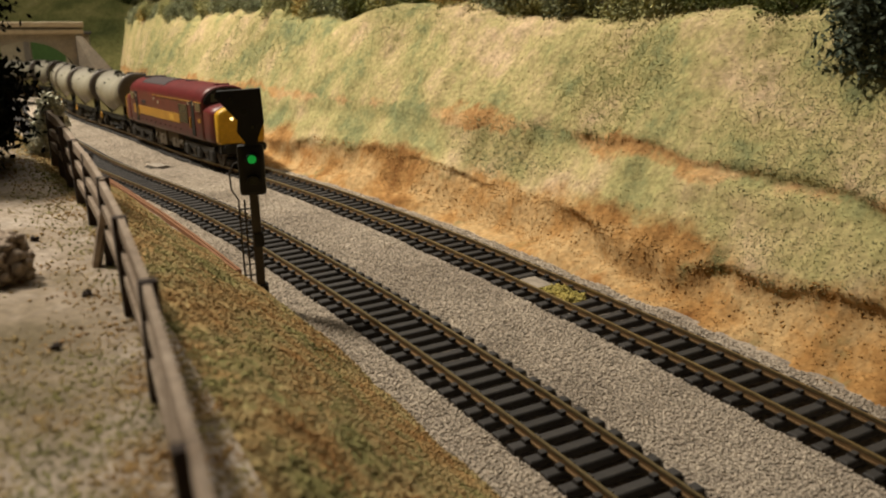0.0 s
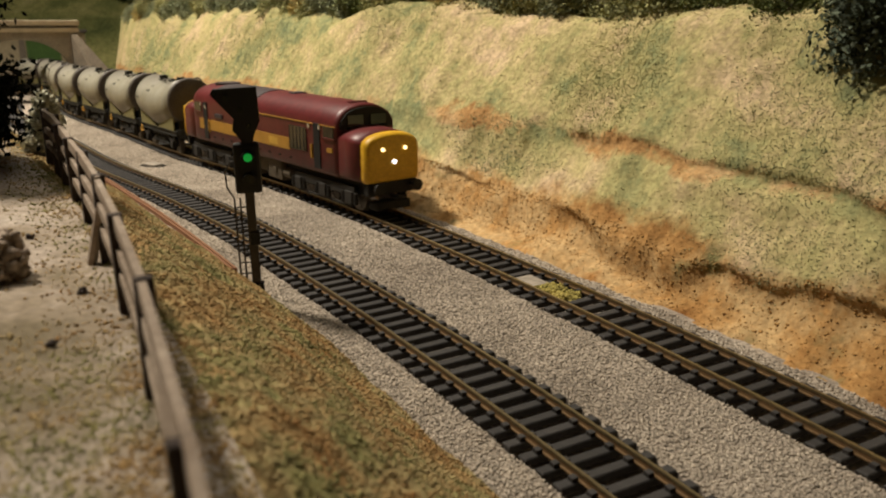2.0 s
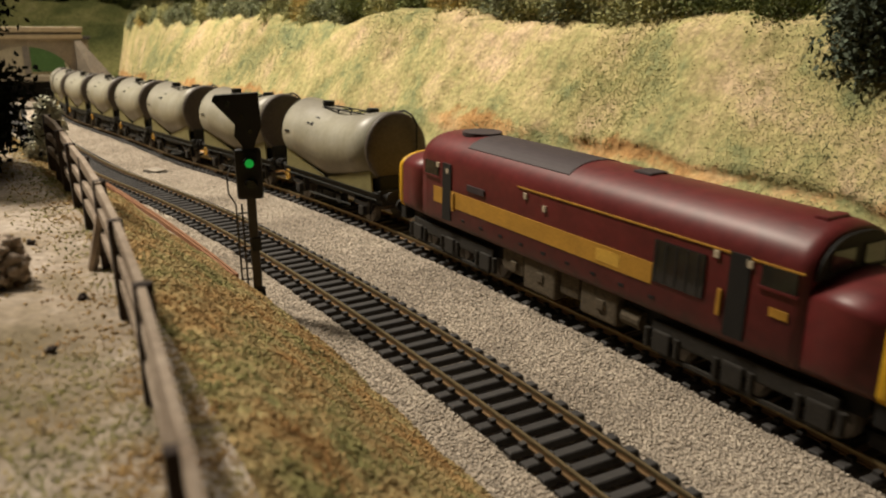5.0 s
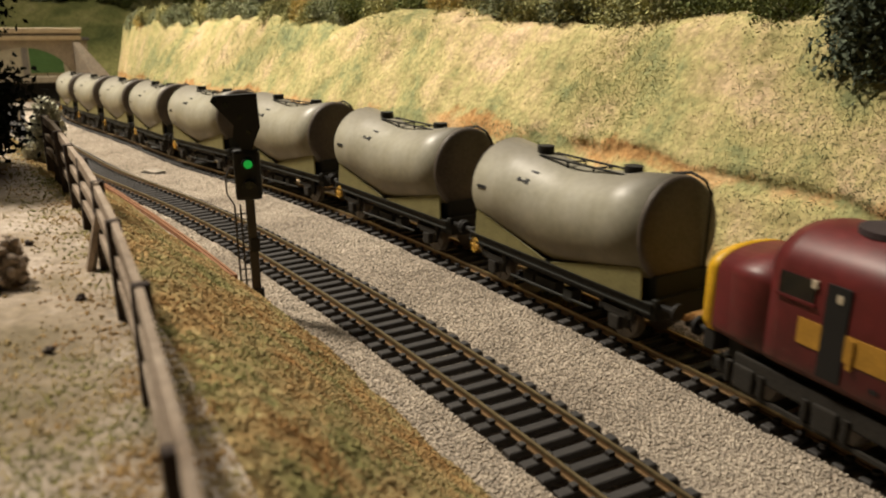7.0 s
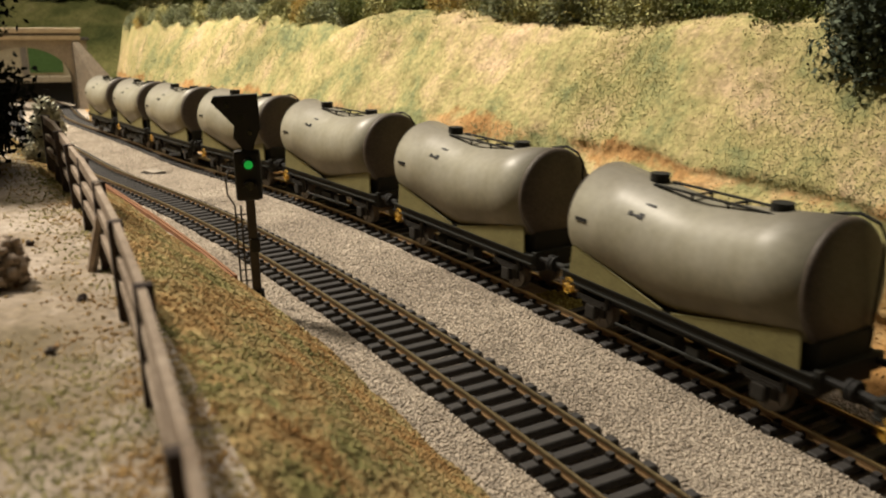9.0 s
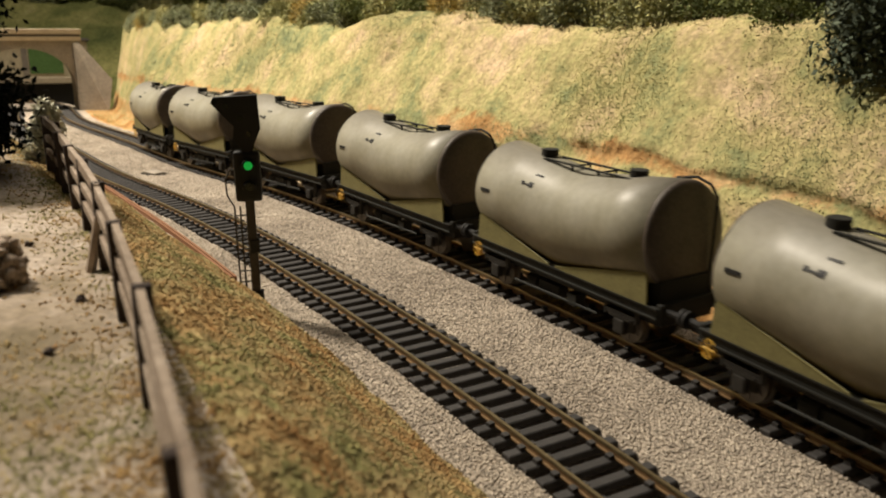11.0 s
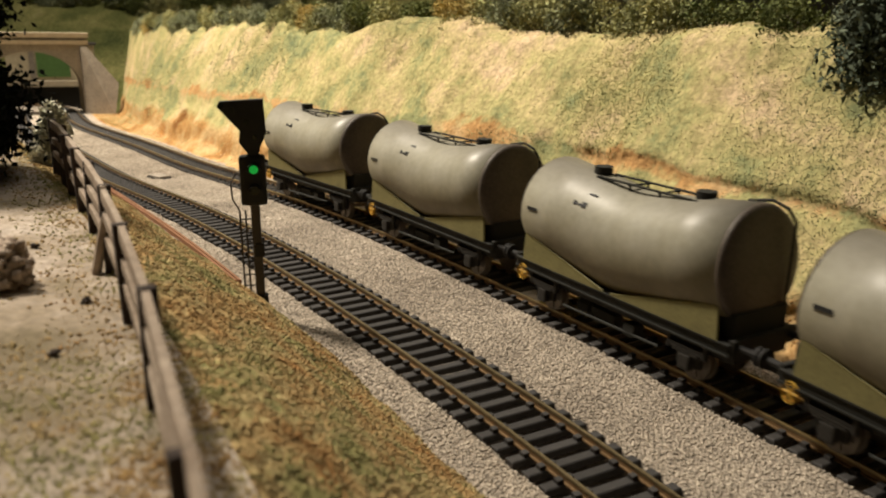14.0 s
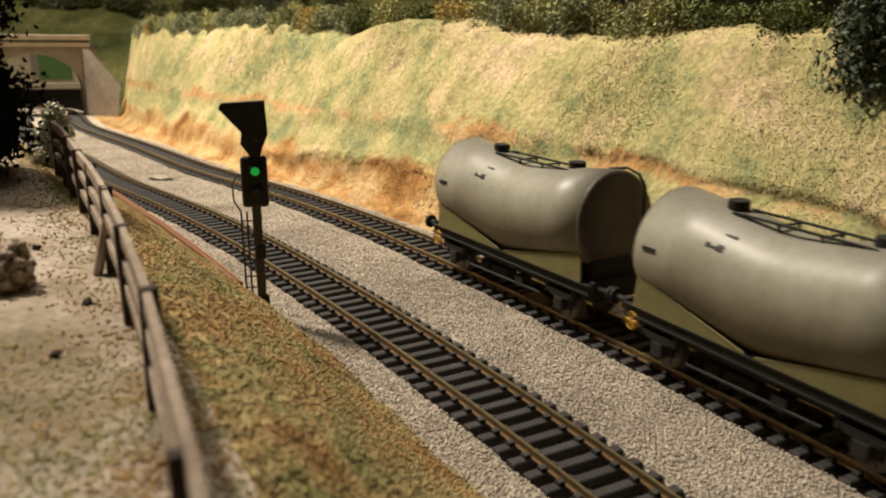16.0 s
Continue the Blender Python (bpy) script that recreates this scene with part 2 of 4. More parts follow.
M["tuft_far"] = material("far_cliff_tufts", STRAW, 19, 0.95, scale2=300, island=0.14, spec=0.1, detail=9.0, grit=0.74)
M["bank_tuft"] = material("bank_tufts", BANK, 70, 0.95, scale2=400, island=0.28, spec=0.1, detail=8.0)
M["moss"] = material("moss", [(0.3, (0.22, 0.20, 0.06)), (0.7, (0.45, 0.36, 0.11))], 120, 0.95, island=0.4, spec=0.1)
M["scrub"] = material("cutting_scrub", [(0.3, (0.20, 0.21, 0.09)), (0.5, (0.29, 0.28, 0.12)), (0.7, (0.42, 0.365, 0.16))], 45, 0.95, island=0.25, spec=0.1)
M["rust"] = plain("rusty_rod", (0.22, 0.098, 0.045), 0.8)
M["backdrop"] = material("room_wall", [(0.3, (0.10, 0.09, 0.07)), (0.7, (0.16, 0.145, 0.11))], 4, 0.95)
M["hill"] = material("hill_scatter", [(0.3, (0.12, 0.14, 0.05)), (0.45, (0.21, 0.22, 0.075)), (0.6, (0.34, 0.32, 0.12)), (0.7, (0.42, 0.37, 0.17))], 12, 0.95, bump=0.002, scale2=200, spread=0.3, spec=0.1)
M["sand"] = material("sandy_ground", [(0.3, (0.30, 0.25, 0.16)), (0.7, (0.46, 0.39, 0.27))], 30, 0.95, bump=0.001, scale2=400, spread=0.2)
M["cream"] = plain("cream_wall", (0.52, 0.45, 0.31), 0.8)
M["green_pane"] = plain("green_panel", (0.10, 0.20, 0.06), 0.5)
M["black_mark"] = plain("black_lettering", (0.02, 0.02, 0.02), 0.6)


# ---- mesh helpers ----
def mesh_object(name, verts, faces, mat, parent=None, smooth=False):
    me = bpy.data.meshes.new(name)
    me.from_pydata(verts, [], faces)
    if smooth:
        me.polygons.foreach_set("use_smooth", [True] * len(me.polygons))
    for one in (mat if isinstance(mat, (list, tuple)) else [mat]):
        me.materials.append(one)
    ob = new(name, me)
    ob.parent = parent
    return ob


def part(name, bm, mat, parent, label="", smooth=None):
    me = bpy.data.meshes.new(name)
    if smooth is not None:
        for f in bm.faces:
            f.smooth = smooth
    bm.to_mesh(me)
    bm.free()
    me.materials.append(mat)
    ob = new(name, me)
    ob.parent = parent
    return tagged(ob, label)


def box(x0, x1, y0, y1, z0, z1, bevel=0.0, bm=None):
    bm = bm or bmesh.new()
    r = bmesh.ops.create_cube(bm, size=1, matrix=Matrix.Translation(((x0 + x1) / 2, (y0 + y1) / 2, (z0 + z1) / 2)) @ Matrix.Diagonal((x1 - x0, y1 - y0, z1 - z0, 1)))
    if bevel:
        es = list({e for v in r["verts"] for e in v.link_edges})
        bmesh.ops.bevel(bm, geom=es, offset=bevel, segments=2, affect="EDGES", profile=0.6)
    return bm


def tube(a, b, r, bm=None, seg=10, r2=None):
    """A rod from a to b."""
    bm = bm or bmesh.new()
    a, b = Vector(a), Vector(b)
    q = (b - a).to_track_quat("Z", "Y").to_matrix().to_4x4()
    bmesh.ops.create_cone(bm, cap_ends=True, segments=seg, radius1=r, radius2=r if r2 is None else r2, depth=(b - a).length, matrix=Matrix.Translation((a + b) / 2) @ q)
    return bm


def loft(rings, caps=True, bm=None):
    bm = bm or bmesh.new()
    rows = [[bm.verts.new(p) for p in ring] for ring in rings]
    n = len(rows[0])
    for r0, r1 in zip(rows, rows[1:]):
        for i in range(n):
            bm.faces.new((r0[i], r0[(i + 1) % n], r1[(i + 1) % n], r1[i]))
    if caps:
        bm.faces.new(rows[0][::-1])
        bm.faces.new(rows[-1])
    bmesh.ops.recalc_face_normals(bm, faces=bm.faces)
    return bm


def thing(name, m, label, category, group="", kind=""):
    ob = new(name)
    ob.empty_display_size = 0.01
    ob.matrix_world = m
    return tagged(ob, label, category, group, kind)


def sheet(name, ss, oo, height, mat, label, category):
    """A strip of ground over s and o; height(s, o) gives z."""
    S, O = np.meshgrid(np.array(ss), np.array(oo), indexing="ij")
    dz, do = height(S, O)
    x, y = on(S, O + do)
    v = np.stack([x, y, dz + drop(S)], -1).reshape(-1, 3)
    a, b = S.shape
    i = np.arange(a * b).reshape(a, b)
    f = np.stack([i[:-1, :-1], i[1:, :-1], i[1:, 1:], i[:-1, 1:]], -1).reshape(-1, 4)
    ob = mesh_object(name, v.tolist(), f.tolist(), mat, smooth=True)
    ob.data.attributes.new("rise", "FLOAT", "POINT").data.foreach_set("value", np.asarray(dz, np.float32).ravel())
    return tagged(ob, label, category, kind="structure")


RNG = np.random.default_rng(7)


def value_noise(x, y, seed=0):
    """Smooth noise of cell size 1, -1 to 1."""
    xi, yi = np.floor(x).astype(int), np.floor(y).astype(int)
    fx, fy = x - xi, y - yi
    fx, fy = fx * fx * (3 - 2 * fx), fy * fy * (3 - 2 * fy)

    def h(a, b):
        n = (a * 374761393 + b * 668265263 + seed * 974634777) & 0x7FFFFFFF
        n = ((n ^ (n >> 13)) * 1274126177) & 0x7FFFFFFF
        return (n & 0xFFFF) / 32767.5 - 1

    return (h(xi, yi) * (1 - fx) + h(xi + 1, yi) * fx) * (1 - fy) + (h(xi, yi + 1) * (1 - fx) + h(xi + 1, yi + 1) * fx) * fy


def rough(x, y, size, seed, octaves=4):
    return sum(value_noise(x / size * 2 ** k, y / size * 2 ** k, seed + k) / 2 ** k for k in range(octaves))


OCTA_V = np.array([(1, 0, 0), (-1, 0, 0), (0, 1, 0), (0, -1, 0), (0, 0, 1), (0, 0, -1)], float)
OCTA_F = np.array([(0, 2, 4), (2, 1, 4), (1, 3, 4), (3, 0, 4), (2, 0, 5), (1, 2, 5), (3, 1, 5), (0, 3, 5)])
TETRA_V = np.array([(1, 0, -0.5), (-0.6, 0.9, -0.5), (-0.6, -0.9, -0.5), (0, 0, 0.9)], float)
TETRA_F = np.array([(0, 2, 1), (0, 1, 3), (1, 2, 3), (2, 0, 3)])
LEAF_V = np.array([(-1, 0, 0), (0, -0.5, 0.12), (1, 0, 0), (0, 0.5, 0.12)], float)
LEAF_F = np.array([(0, 1, 2), (0, 2, 3)])


def scatter(name, centres, sizes, mat, parent=None, base_v=OCTA_V, base_f=OCTA_F, jitter=0.35, flat=1.0):
    """Many small pieces, each turned and misshapen at random, in one mesh."""
    n, k = len(centres), len(base_v)
    q = RNG.normal(size=(n, 4))
    q /= np.linalg.norm(q, axis=1, keepdims=True)
    w, x, y, z = q.T
    R = np.stack([1 - 2 * (y * y + z * z), 2 * (x * y - z * w), 2 * (x * z + y * w), 2 * (x * y + z * w), 1 - 2 * (x * x + z * z), 2 * (y * z - x * w),
                  2 * (x * z - y * w), 2 * (y * z + x * w), 1 - 2 * (x * x + y * y)], -1).reshape(n, 3, 3)
    v = base_v[None] * (1 + jitter * RNG.uniform(-1, 1, (n, k, 1)))
    v = np.einsum("nij,nkj->nki", R, v) * np.asarray(sizes).reshape(-1, 1, 1)
    v[:, :, 2] *= flat
    v = (v + np.asarray(centres)[:, None, :]).reshape(-1, 3).astype(np.float32)
    f = (base_f[None] + (np.arange(n) * k)[:, None, None]).reshape(-1, 3).astype(np.int32)
    me = bpy.data.meshes.new(name)
    me.vertices.add(len(v))
    me.vertices.foreach_set("co", v.ravel())
    me.loops.add(f.size)
    me.loops.foreach_set("vertex_index", f.ravel())
    me.polygons.add(len(f))
    me.polygons.foreach_set("loop_start", np.arange(0, f.size, 3, dtype=np.int32))
    me.update(calc_edges=True)
    me.materials.append(mat)
    ob = new(name, me)
    ob.parent = parent
    return ob


# ---- ground ----
def ballast_height(S, O):
    z = -0.0036 + 0.0004 * rough(S, O, 0.012, 3)
    for c in (0.0, SEP):
        z = np.where(abs(O - c) < 0.0150, -0.0060, z)
    return z, np.zeros_like(O)


def cliff_height(S, O):
    foot = np.interp(S, [0.35, 0.55, 0.75, 0.95], [0.021, 0.028, 0.042, 0.062])
    u = np.clip((-foot - O) / np.interp(S, [0.50, 0.75, 0.95], [0.075, 0.056, 0.030]), 0, 3)          # 0 at the foot, 1 at the crest
    z = np.interp(u, [0, 0.06, 0.16, 0.22, 0.30, 0.42, 0.455, 0.9, 1.0, 1.6, 3.0], [-0.004, -0.001, 0.003, 0.015, 0.021, 0.034, 0.042, 0.096, 0.101, 0.105, 0.107])
    z = np.where(z > 0, z * np.interp(S, [0.12, 0.5, 0.9], [1.0, 1.08, 1.14]), z)
    fade = np.clip(u / 0.08, 0, 1)
    z = z + fade * (0.0038 * rough(S, O, 0.06, 11) + 0.0010 * rough(S, O, 0.010, 21) + 0.0030 * rough(S * 0.3, O, 0.016, 25, 2))
    do = fade * (0.006 * rough(S, O * 0.4, 0.10, 31) + 0.0008 * rough(S, O, 0.009, 33, 3))
    # undercut ledges: a broken one near the foot, a long one half way up
    near_eye = np.clip((0.42 - S) / 0.25, 0, 1)
    low_cut = np.clip(0.55 + 0.9 * rough(S, O * 0, 0.055, 61, 3), 0, 1.2) * np.exp(-((u - 0.20 - 0.05 * rough(S, O * 0, 0.05, 63, 3)) / 0.045) ** 2)
    mid_cut = np.clip((S + 0.26) / 0.05, 0, 1) * np.clip((0.02 - S) / 0.05, 0, 1) * np.exp(-((u - 0.47 - 0.03 * rough(S, O * 0, 0.06, 65, 3)) / 0.028) ** 2)
    return z, do - near_eye * (0.0048 * low_cut + 0.0030 * mid_cut)


def bank_height(S, O):
    u = np.clip((O - 0.098) / 0.066, 0, 1.3)
    z = np.interp(u, [0, 0.08, 0.5, 0.9, 1, 1.2], [-0.0045, 0.003, 0.027, 0.047, 0.0494, 0.0497])
    fade = np.clip(u / 0.1, 0, 1) * np.clip((1.02 - u) / 0.1, 0, 1)
    return z + fade * 0.0016 * rough(S, O, 0.02, 41), 0.002 * rough(S, O, 0.04, 45) * np.clip(u * 6, 0, 1) * fade


def field_height(S, O):
    return 0.0498 + 0.0010 * rough(S, O, 0.04, 51, 2) * np.clip((O - 0.163) / 0.01, 0, 1), np.zeros_like(O)


near = np.concatenate([np.arange(-0.45, 0.30, 0.0014), np.arange(0.30, 0.96, 0.003)])
long_s = np.concatenate([np.arange(-1.6, -0.45, 0.02), near, np.arange(0.96, 1.8, 0.02)])
ballast_o = np.unique(np.concatenate([np.arange(-0.026, 0.106, 0.003), [c + d for c in (0, SEP) for d in (-0.0152, -0.0149, 0.0149, 0.0152)]]))
ballast = sheet("ground", long_s, ballast_o, ballast_height, M["ballast"], "grey-brown stone ballast bed under both model tracks", "ballast")
cliff = sheet("ground_cutting", long_s[long_s < 0.985], np.concatenate([np.arange(-0.020, -0.13, -0.0011), np.arange(-0.13, -0.9, -0.04)])[::-1], cliff_height, M["cliff"],
              "steep cutting side of straw and green scatter over orange earth", "embankment")
bank = sheet("ground_bank", long_s, np.arange(0.098, 0.1672, 0.0015), bank_height, M["bank"], "grassy brown bank sloping down to the near track", "embankment")
field = sheet("ground_field", long_s, np.concatenate([np.arange(0.1655, 0.30, 0.003), np.arange(0.30, 0.9, 0.03)]), field_height, M["field"], "sandy pale field behind the fence, with sparse scatter", "field")

board = box(-1.6, 1.5, -1.6, 2.3, -0.14, -0.085)
tagged(part("ground_board", board, M["sand"], None), "sandy base ground of the model layout", "ground", kind="structure")
# the room round the layout
room = bmesh.new()
bmesh.ops.create_cube(room, size=1, matrix=Matrix.Translation((-0.1, 0.8, 0.8)) @ Matrix.Diagonal((5.0, 6.0, 3.4, 1)))
bmesh.ops.delete(room, geom=[f for f in room.faces if f.normal.z > 0.5], context="FACES")
bmesh.ops.reverse_faces(room, faces=room.faces)
tagged(part("backdrop", room, M["backdrop"], None), "plain brownish room walls round the model layout", "room", kind="structure")


# ---- track ----
def rail_line(name, o, mat, y0, y1, z0, z1, parent):
    ss = np.concatenate([np.arange(-1.5, -0.4, 0.03), np.arange(-0.4, 0.9, 0.01), np.arange(0.9, 1.75, 0.02)])
    vs, fs = [], []
    for s in ss:
        for dy, z in ((y0, z0), (y1, z0), (y1, z1), (y0, z1)):
            x, y = on(s, o + dy)
            vs.append((float(x), float(y), z + float(drop(s))))
    for i in range(len(ss) - 1):
        for k in range(4):
            fs.append((4 * i + k, 4 * i + (k + 1) % 4, 4 * i + 4 + (k + 1) % 4, 4 * i + 4 + k))
    fs += [(3, 2, 1, 0), tuple(4 * len(ss) - 4 + k for k in range(4))]
    return mesh_object(name, vs, fs, mat, parent)


def sleeper_mesh():
    bm = box(-0.0016, 0.0016, -0.0150, 0.0150, -0.0046, -0.0024)
    bmesh.ops.bevel(bm, geom=[e for e in bm.edges if all(v.co.z > -0.003 for v in e.verts)], offset=0.0003, segments=1, affect="EDGES")
    for side in (-1, 1):
        for d in (-0.0016, 0.0016):
            c = side * GAUGE / 2 + d
            box(-0.0009, 0.0009, c - 0.0009, c + 0.0009, -0.0025, -0.0013, bm=bm)
    me = bpy.data.meshes.new("sleeper")
    bm.to_mesh(me)
    bm.free()
    me.materials.append(M["sleeper"])
    return me


SLEEPER = sleeper_mesh()
PITCH = 0.00735


def track(name, o, start, label):
    tr = thing(name, pose(0, 0, 0), label, "railway track", kind="structure")
    for side in (-1, 1):
        c = o + side * GAUGE / 2
        rail = rail_line("rail", c, M["rail_side"], -0.0003, 0.0003, -0.0024, -0.0006, tr)
        rail_line("rail_head", c, M["rail_top"], -0.00045, 0.00045, -0.0007, 0.0, rail)
        rail_line("rail_foot", c, M["rail_side"], -0.0009, 0.0009, -0.0024, -0.0020, rail)
    for i in range(-190, 300):
        s = start + i * PITCH
        # arc length along this track, not along the reference line
        if not -0.42 < s < 1.15:
            continue
        ob = new("sleeper", SLEEPER)
        ob.parent = tr
        x, y = on(s, o)
        ob.matrix_basis = pose(float(x), float(y), float(drop(s)), 0, 0, math.degrees(heading(s)))
    return tr


track("track_far", 0.0, -0.02886, "far model railway track, brown rails on black sleepers")
track("track_near", SEP, -0.00482, "near model railway track, brown rails on black sleepers")


# ---- the train ----
def wheelset(r, gauge=0.0148):
    """Two wheels on an axle; the axle lies along y, the hub is the origin."""
    bm = bmesh.new()
    for y in (-gauge / 2, gauge / 2):
        s = 1 if y > 0 else -1
        tube((0, y, 0), (0, y + s * 0.0022, 0), r, bm, 20)
        tube((0, y - s * 0.0006, 0), (0, y, 0), r + 0.0006, bm, 20)
        for k in range(6):
            a = k * math.pi / 3
            box(-0.0004, 0.0004, y + s * 0.0021, y + s * 0.0026, r * 0.25, r * 0.8, bm=bm)
            bmesh.ops.rotate(bm, verts=bm.verts[-8:], cent=(0, 0, 0), matrix=Matrix.Rotation(a, 3, "Y"))
    tube((0, -gauge / 2 - 0.003, 0), (0, gauge / 2 + 0.003, 0), 0.001, bm, 8)
    return bm


def body_ring(x, w, top, low, shoulder, n=8):
    """Cross-section of a loco body: straight sides, arched top."""
    half = [(w * 0.94, low), (w, low + 0.002), (w, shoulder)]
    for k in range(1, n + 1):
        a = k / n * math.pi / 2
        half.append((w * math.cos(a) ** 0.85 if k < n else 0.0, shoulder + (top - shoulder) * math.sin(a)))
    return [(x, y, z) for y, z in half] + [(x, -y, z) for y, z in half[-2::-1]]


def make_loco():
    g = thing("diesel_locomotive", pose(0, 0, 0), "maroon and gold diesel locomotive with yellow nose ends, headlights lit", "locomotive")
    W = 0.0177
    cab = 0.0935
    body = part("body", loft([body_ring(x, w, t, 0.0172, 0.0430) for x, w, t in
                              ((-cab, W - 0.0003, 0.0535), (-cab + 0.004, W, 0.0545), (-0.07, W, 0.0549), (0.07, W, 0.0549), (cab - 0.004, W, 0.0545), (cab, W - 0.0003, 0.0535))]),
                M["maroon"], g, smooth=False)
    for f in body.data.polygons:
        f.use_smooth = abs(f.normal.x) < 0.5
    for sgn in (1, -1):
        nose = loft([body_ring(sgn * x, w, t, 0.0172, t - 0.0062) for x, w, t in ((cab - 0.001, W - 0.0004, 0.0432), (cab + 0.010, W - 0.0008, 0.0426), (0.1135, W - 0.0014, 0.0420))])
        nose = part("nose", nose, M["maroon"], g, smooth=False)
        for f in nose.data.polygons:
            f.use_smooth = abs(f.normal.x) < 0.5
        front = loft([body_ring(sgn * x, w, t, l, t - 0.0062) for x, w, t, l in
                      ((0.1133, W - 0.00135, 0.04205, 0.0170), (0.1165, W - 0.0017, 0.0417, 0.0170), (0.1180, W - 0.0022, 0.0410, 0.0174), (0.1186, W - 0.0032, 0.0400, 0.0182))])
        front = part("nose_front", front, M["yellow"], g, "warning-yellow nose end", smooth=False)
        for f in front.data.polygons:
            f.use_smooth = abs(f.normal.x) < 0.9
        # raked black windscreen surround with two panes
        wind = loft([[(sgn * (cab + 0.0002 + d), y * 0.93, 0.0424 + (z - 0.0430) * 0.93 if z > 0.0430 else 0.0418) for _, y, z in body_ring(0, W, 0.0540, 0.0172, 0.0430)] for d in (0, 0.0009)])
        wind = part("windscreen", wind, M["black"], g, "black windscreen surround")
        for y in (-0.0070, 0.0070):
            part("pane", box(min(sgn * (cab + 0.001), sgn * (cab + 0.0016)), max(sgn * (cab + 0.001), sgn * (cab + 0.0016)), y - 0.0048, y + 0.0048, 0.0434, 0.0490, 0.0002), M["glass"], wind)
        # lamps, hand rail bar, buffers, coupling
        fx = sgn * 0.1186
        for y in (-0.0068, 0.0068):
            part("marker_lamp", tube((fx, y, 0.0338), (fx + sgn * 0.0006, y, 0.0338), 0.00095, seg=14), M["warm_lamp"] if sgn > 0 else M["dark_lens"], front)
            base = part("buffer", tube((sgn * 0.1165, y * 1.72, 0.0145), (sgn * 0.1225, y * 1.72, 0.0145), 0.0011), M["black"], g)
            part("buffer_head", tube((sgn * 0.1220, y * 1.72, 0.0145), (sgn * 0.1230, y * 1.72, 0.0145), 0.0031, seg=18), M["black"], base)
        part("headlight", tube((fx, 0, 0.0272), (fx + sgn * 0.0006, 0, 0.0272), 0.00105, seg=14), M["white_lamp"] if sgn > 0 else M["dark_lens"], front)
        part("buffer_beam", box(min(sgn * 0.1130, sgn * 0.1172), max(sgn * 0.1130, sgn * 0.1172), -0.0150, 0.0150, 0.0105, 0.0171, 0.0005), M["black"], g)
        hook = bmesh.new()
        box(min(sgn * 0.116, sgn * 0.1235), max(sgn * 0.116, sgn * 0.1235), -0.0012, 0.0012, 0.0090, 0.0104, bm=hook)
        tube((sgn * 0.1225, -0.0035, 0.0097), (sgn * 0.1225, 0.0035, 0.0097), 0.0006, hook)
        part("coupling", hook, M["black"], g)
        part("snow_plough", box(min(sgn * 0.110, sgn * 0.1180), max(sgn * 0.110, sgn * 0.1180), -0.0105, 0.0105, 0.0024, 0.0070, 0.0012), M["black"], g)
    for side in (-1, 1):
        y0, y1 = (W - 0.0003, W + 0.00035)

        def panel(name, x0, x1, z0, z1, mat, label="", proud=0.0, parent=body, bevel=0.0):
            a, b = side * y0, side * (y1 + proud)
            return part(name, box(x0, x1, min(a, b), max(a, b), z0, z1, bevel), mat, parent, label)

        panel("gold_stripe", -0.0835, 0.0425, 0.0258, 0.0325, M["gold"], "gold band along the side")
        panel("grille", 0.0430, 0.0620, 0.0272, 0.0402, M["glass"], "dark side grille", 0.0002)
        for k in range(5):
            panel("slat", 0.0436 + k * 0.0040, 0.0440 + k * 0.0040, 0.0276, 0.0398, M["frame_dirt"], "", 0.0004)
        panel("cantrail_line", -0.025, 0.092, 0.0428, 0.0433, M["gold"], "thin orange roof line")
        for d in (1, -1):
            door = panel("cab_door", *sorted((d * 0.0700, d * 0.0765)), 0.0195, 0.0435, M["black"], "dark recessed cab door", 0.0001)
            panel("hand_rail", *sorted((d * 0.0672, d * 0.0684)), 0.0245, 0.0320, M["gold"], "", 0.0006, door)
            wn = panel("side_window", *sorted((d * 0.0800, d * 0.0905)), 0.0370, 0.0428, M["glass"], "cab side window", 0.0001)
            panel("window_frame", *sorted((d * 0.0793, d * 0.0912)), 0.0363, 0.0370, M["maroon"], "", 0.0004, wn)
        panel("emblem", 0.0835, 0.0890, 0.0295, 0.0318, M["gold"], "small gold panel", 0.0001)
        panel("name_plate", -0.058, -0.046, 0.0350, 0.0375, M["roof_grey"], "small grey nameplate", 0.0003)
        panel("number_panel", 0.018, 0.029, 0.0270, 0.0312, M["brass"], "faint number bar", 0.0001)
        for x, z in ((-0.0735, 0.0395), (-0.021, 0.0395), (-0.010, 0.0370), (0.0645, 0.0405), (-0.081, 0.0410), (0.0755, 0.0405)):
            panel("lamp_bracket", x, x + 0.0016, z, z + 0.0020, M["coping"], "", 0.0003)
        for k in range(9):
            x = -0.062 + k * 0.013
            panel("vent", x, x + 0.0022, 0.0212, 0.0222, M["black"])
        for d in (1, -1):
            fr = bmesh.new()
            cx = d * 0.0735
            box(cx - 0.031, cx + 0.031, *sorted((side * 0.0135, side * 0.0155)), 0.0085, 0.0140, 0.0006, fr)
            for ax in (-0.0265, 0.0, 0.0265):
                box(cx + ax - 0.0035, cx + ax + 0.0035, *sorted((side * 0.0138, side * 0.0165)), 0.0042, 0.0112, 0.0006, fr)
                tube((cx + ax + 0.006, side * 0.0155, 0.0048), (cx + ax + 0.006, side * 0.0155, 0.0108), 0.0011, fr)
                tube((cx + ax - 0.006, side * 0.0155, 0.0048), (cx + ax - 0.006, side * 0.0155, 0.0108), 0.0011, fr)
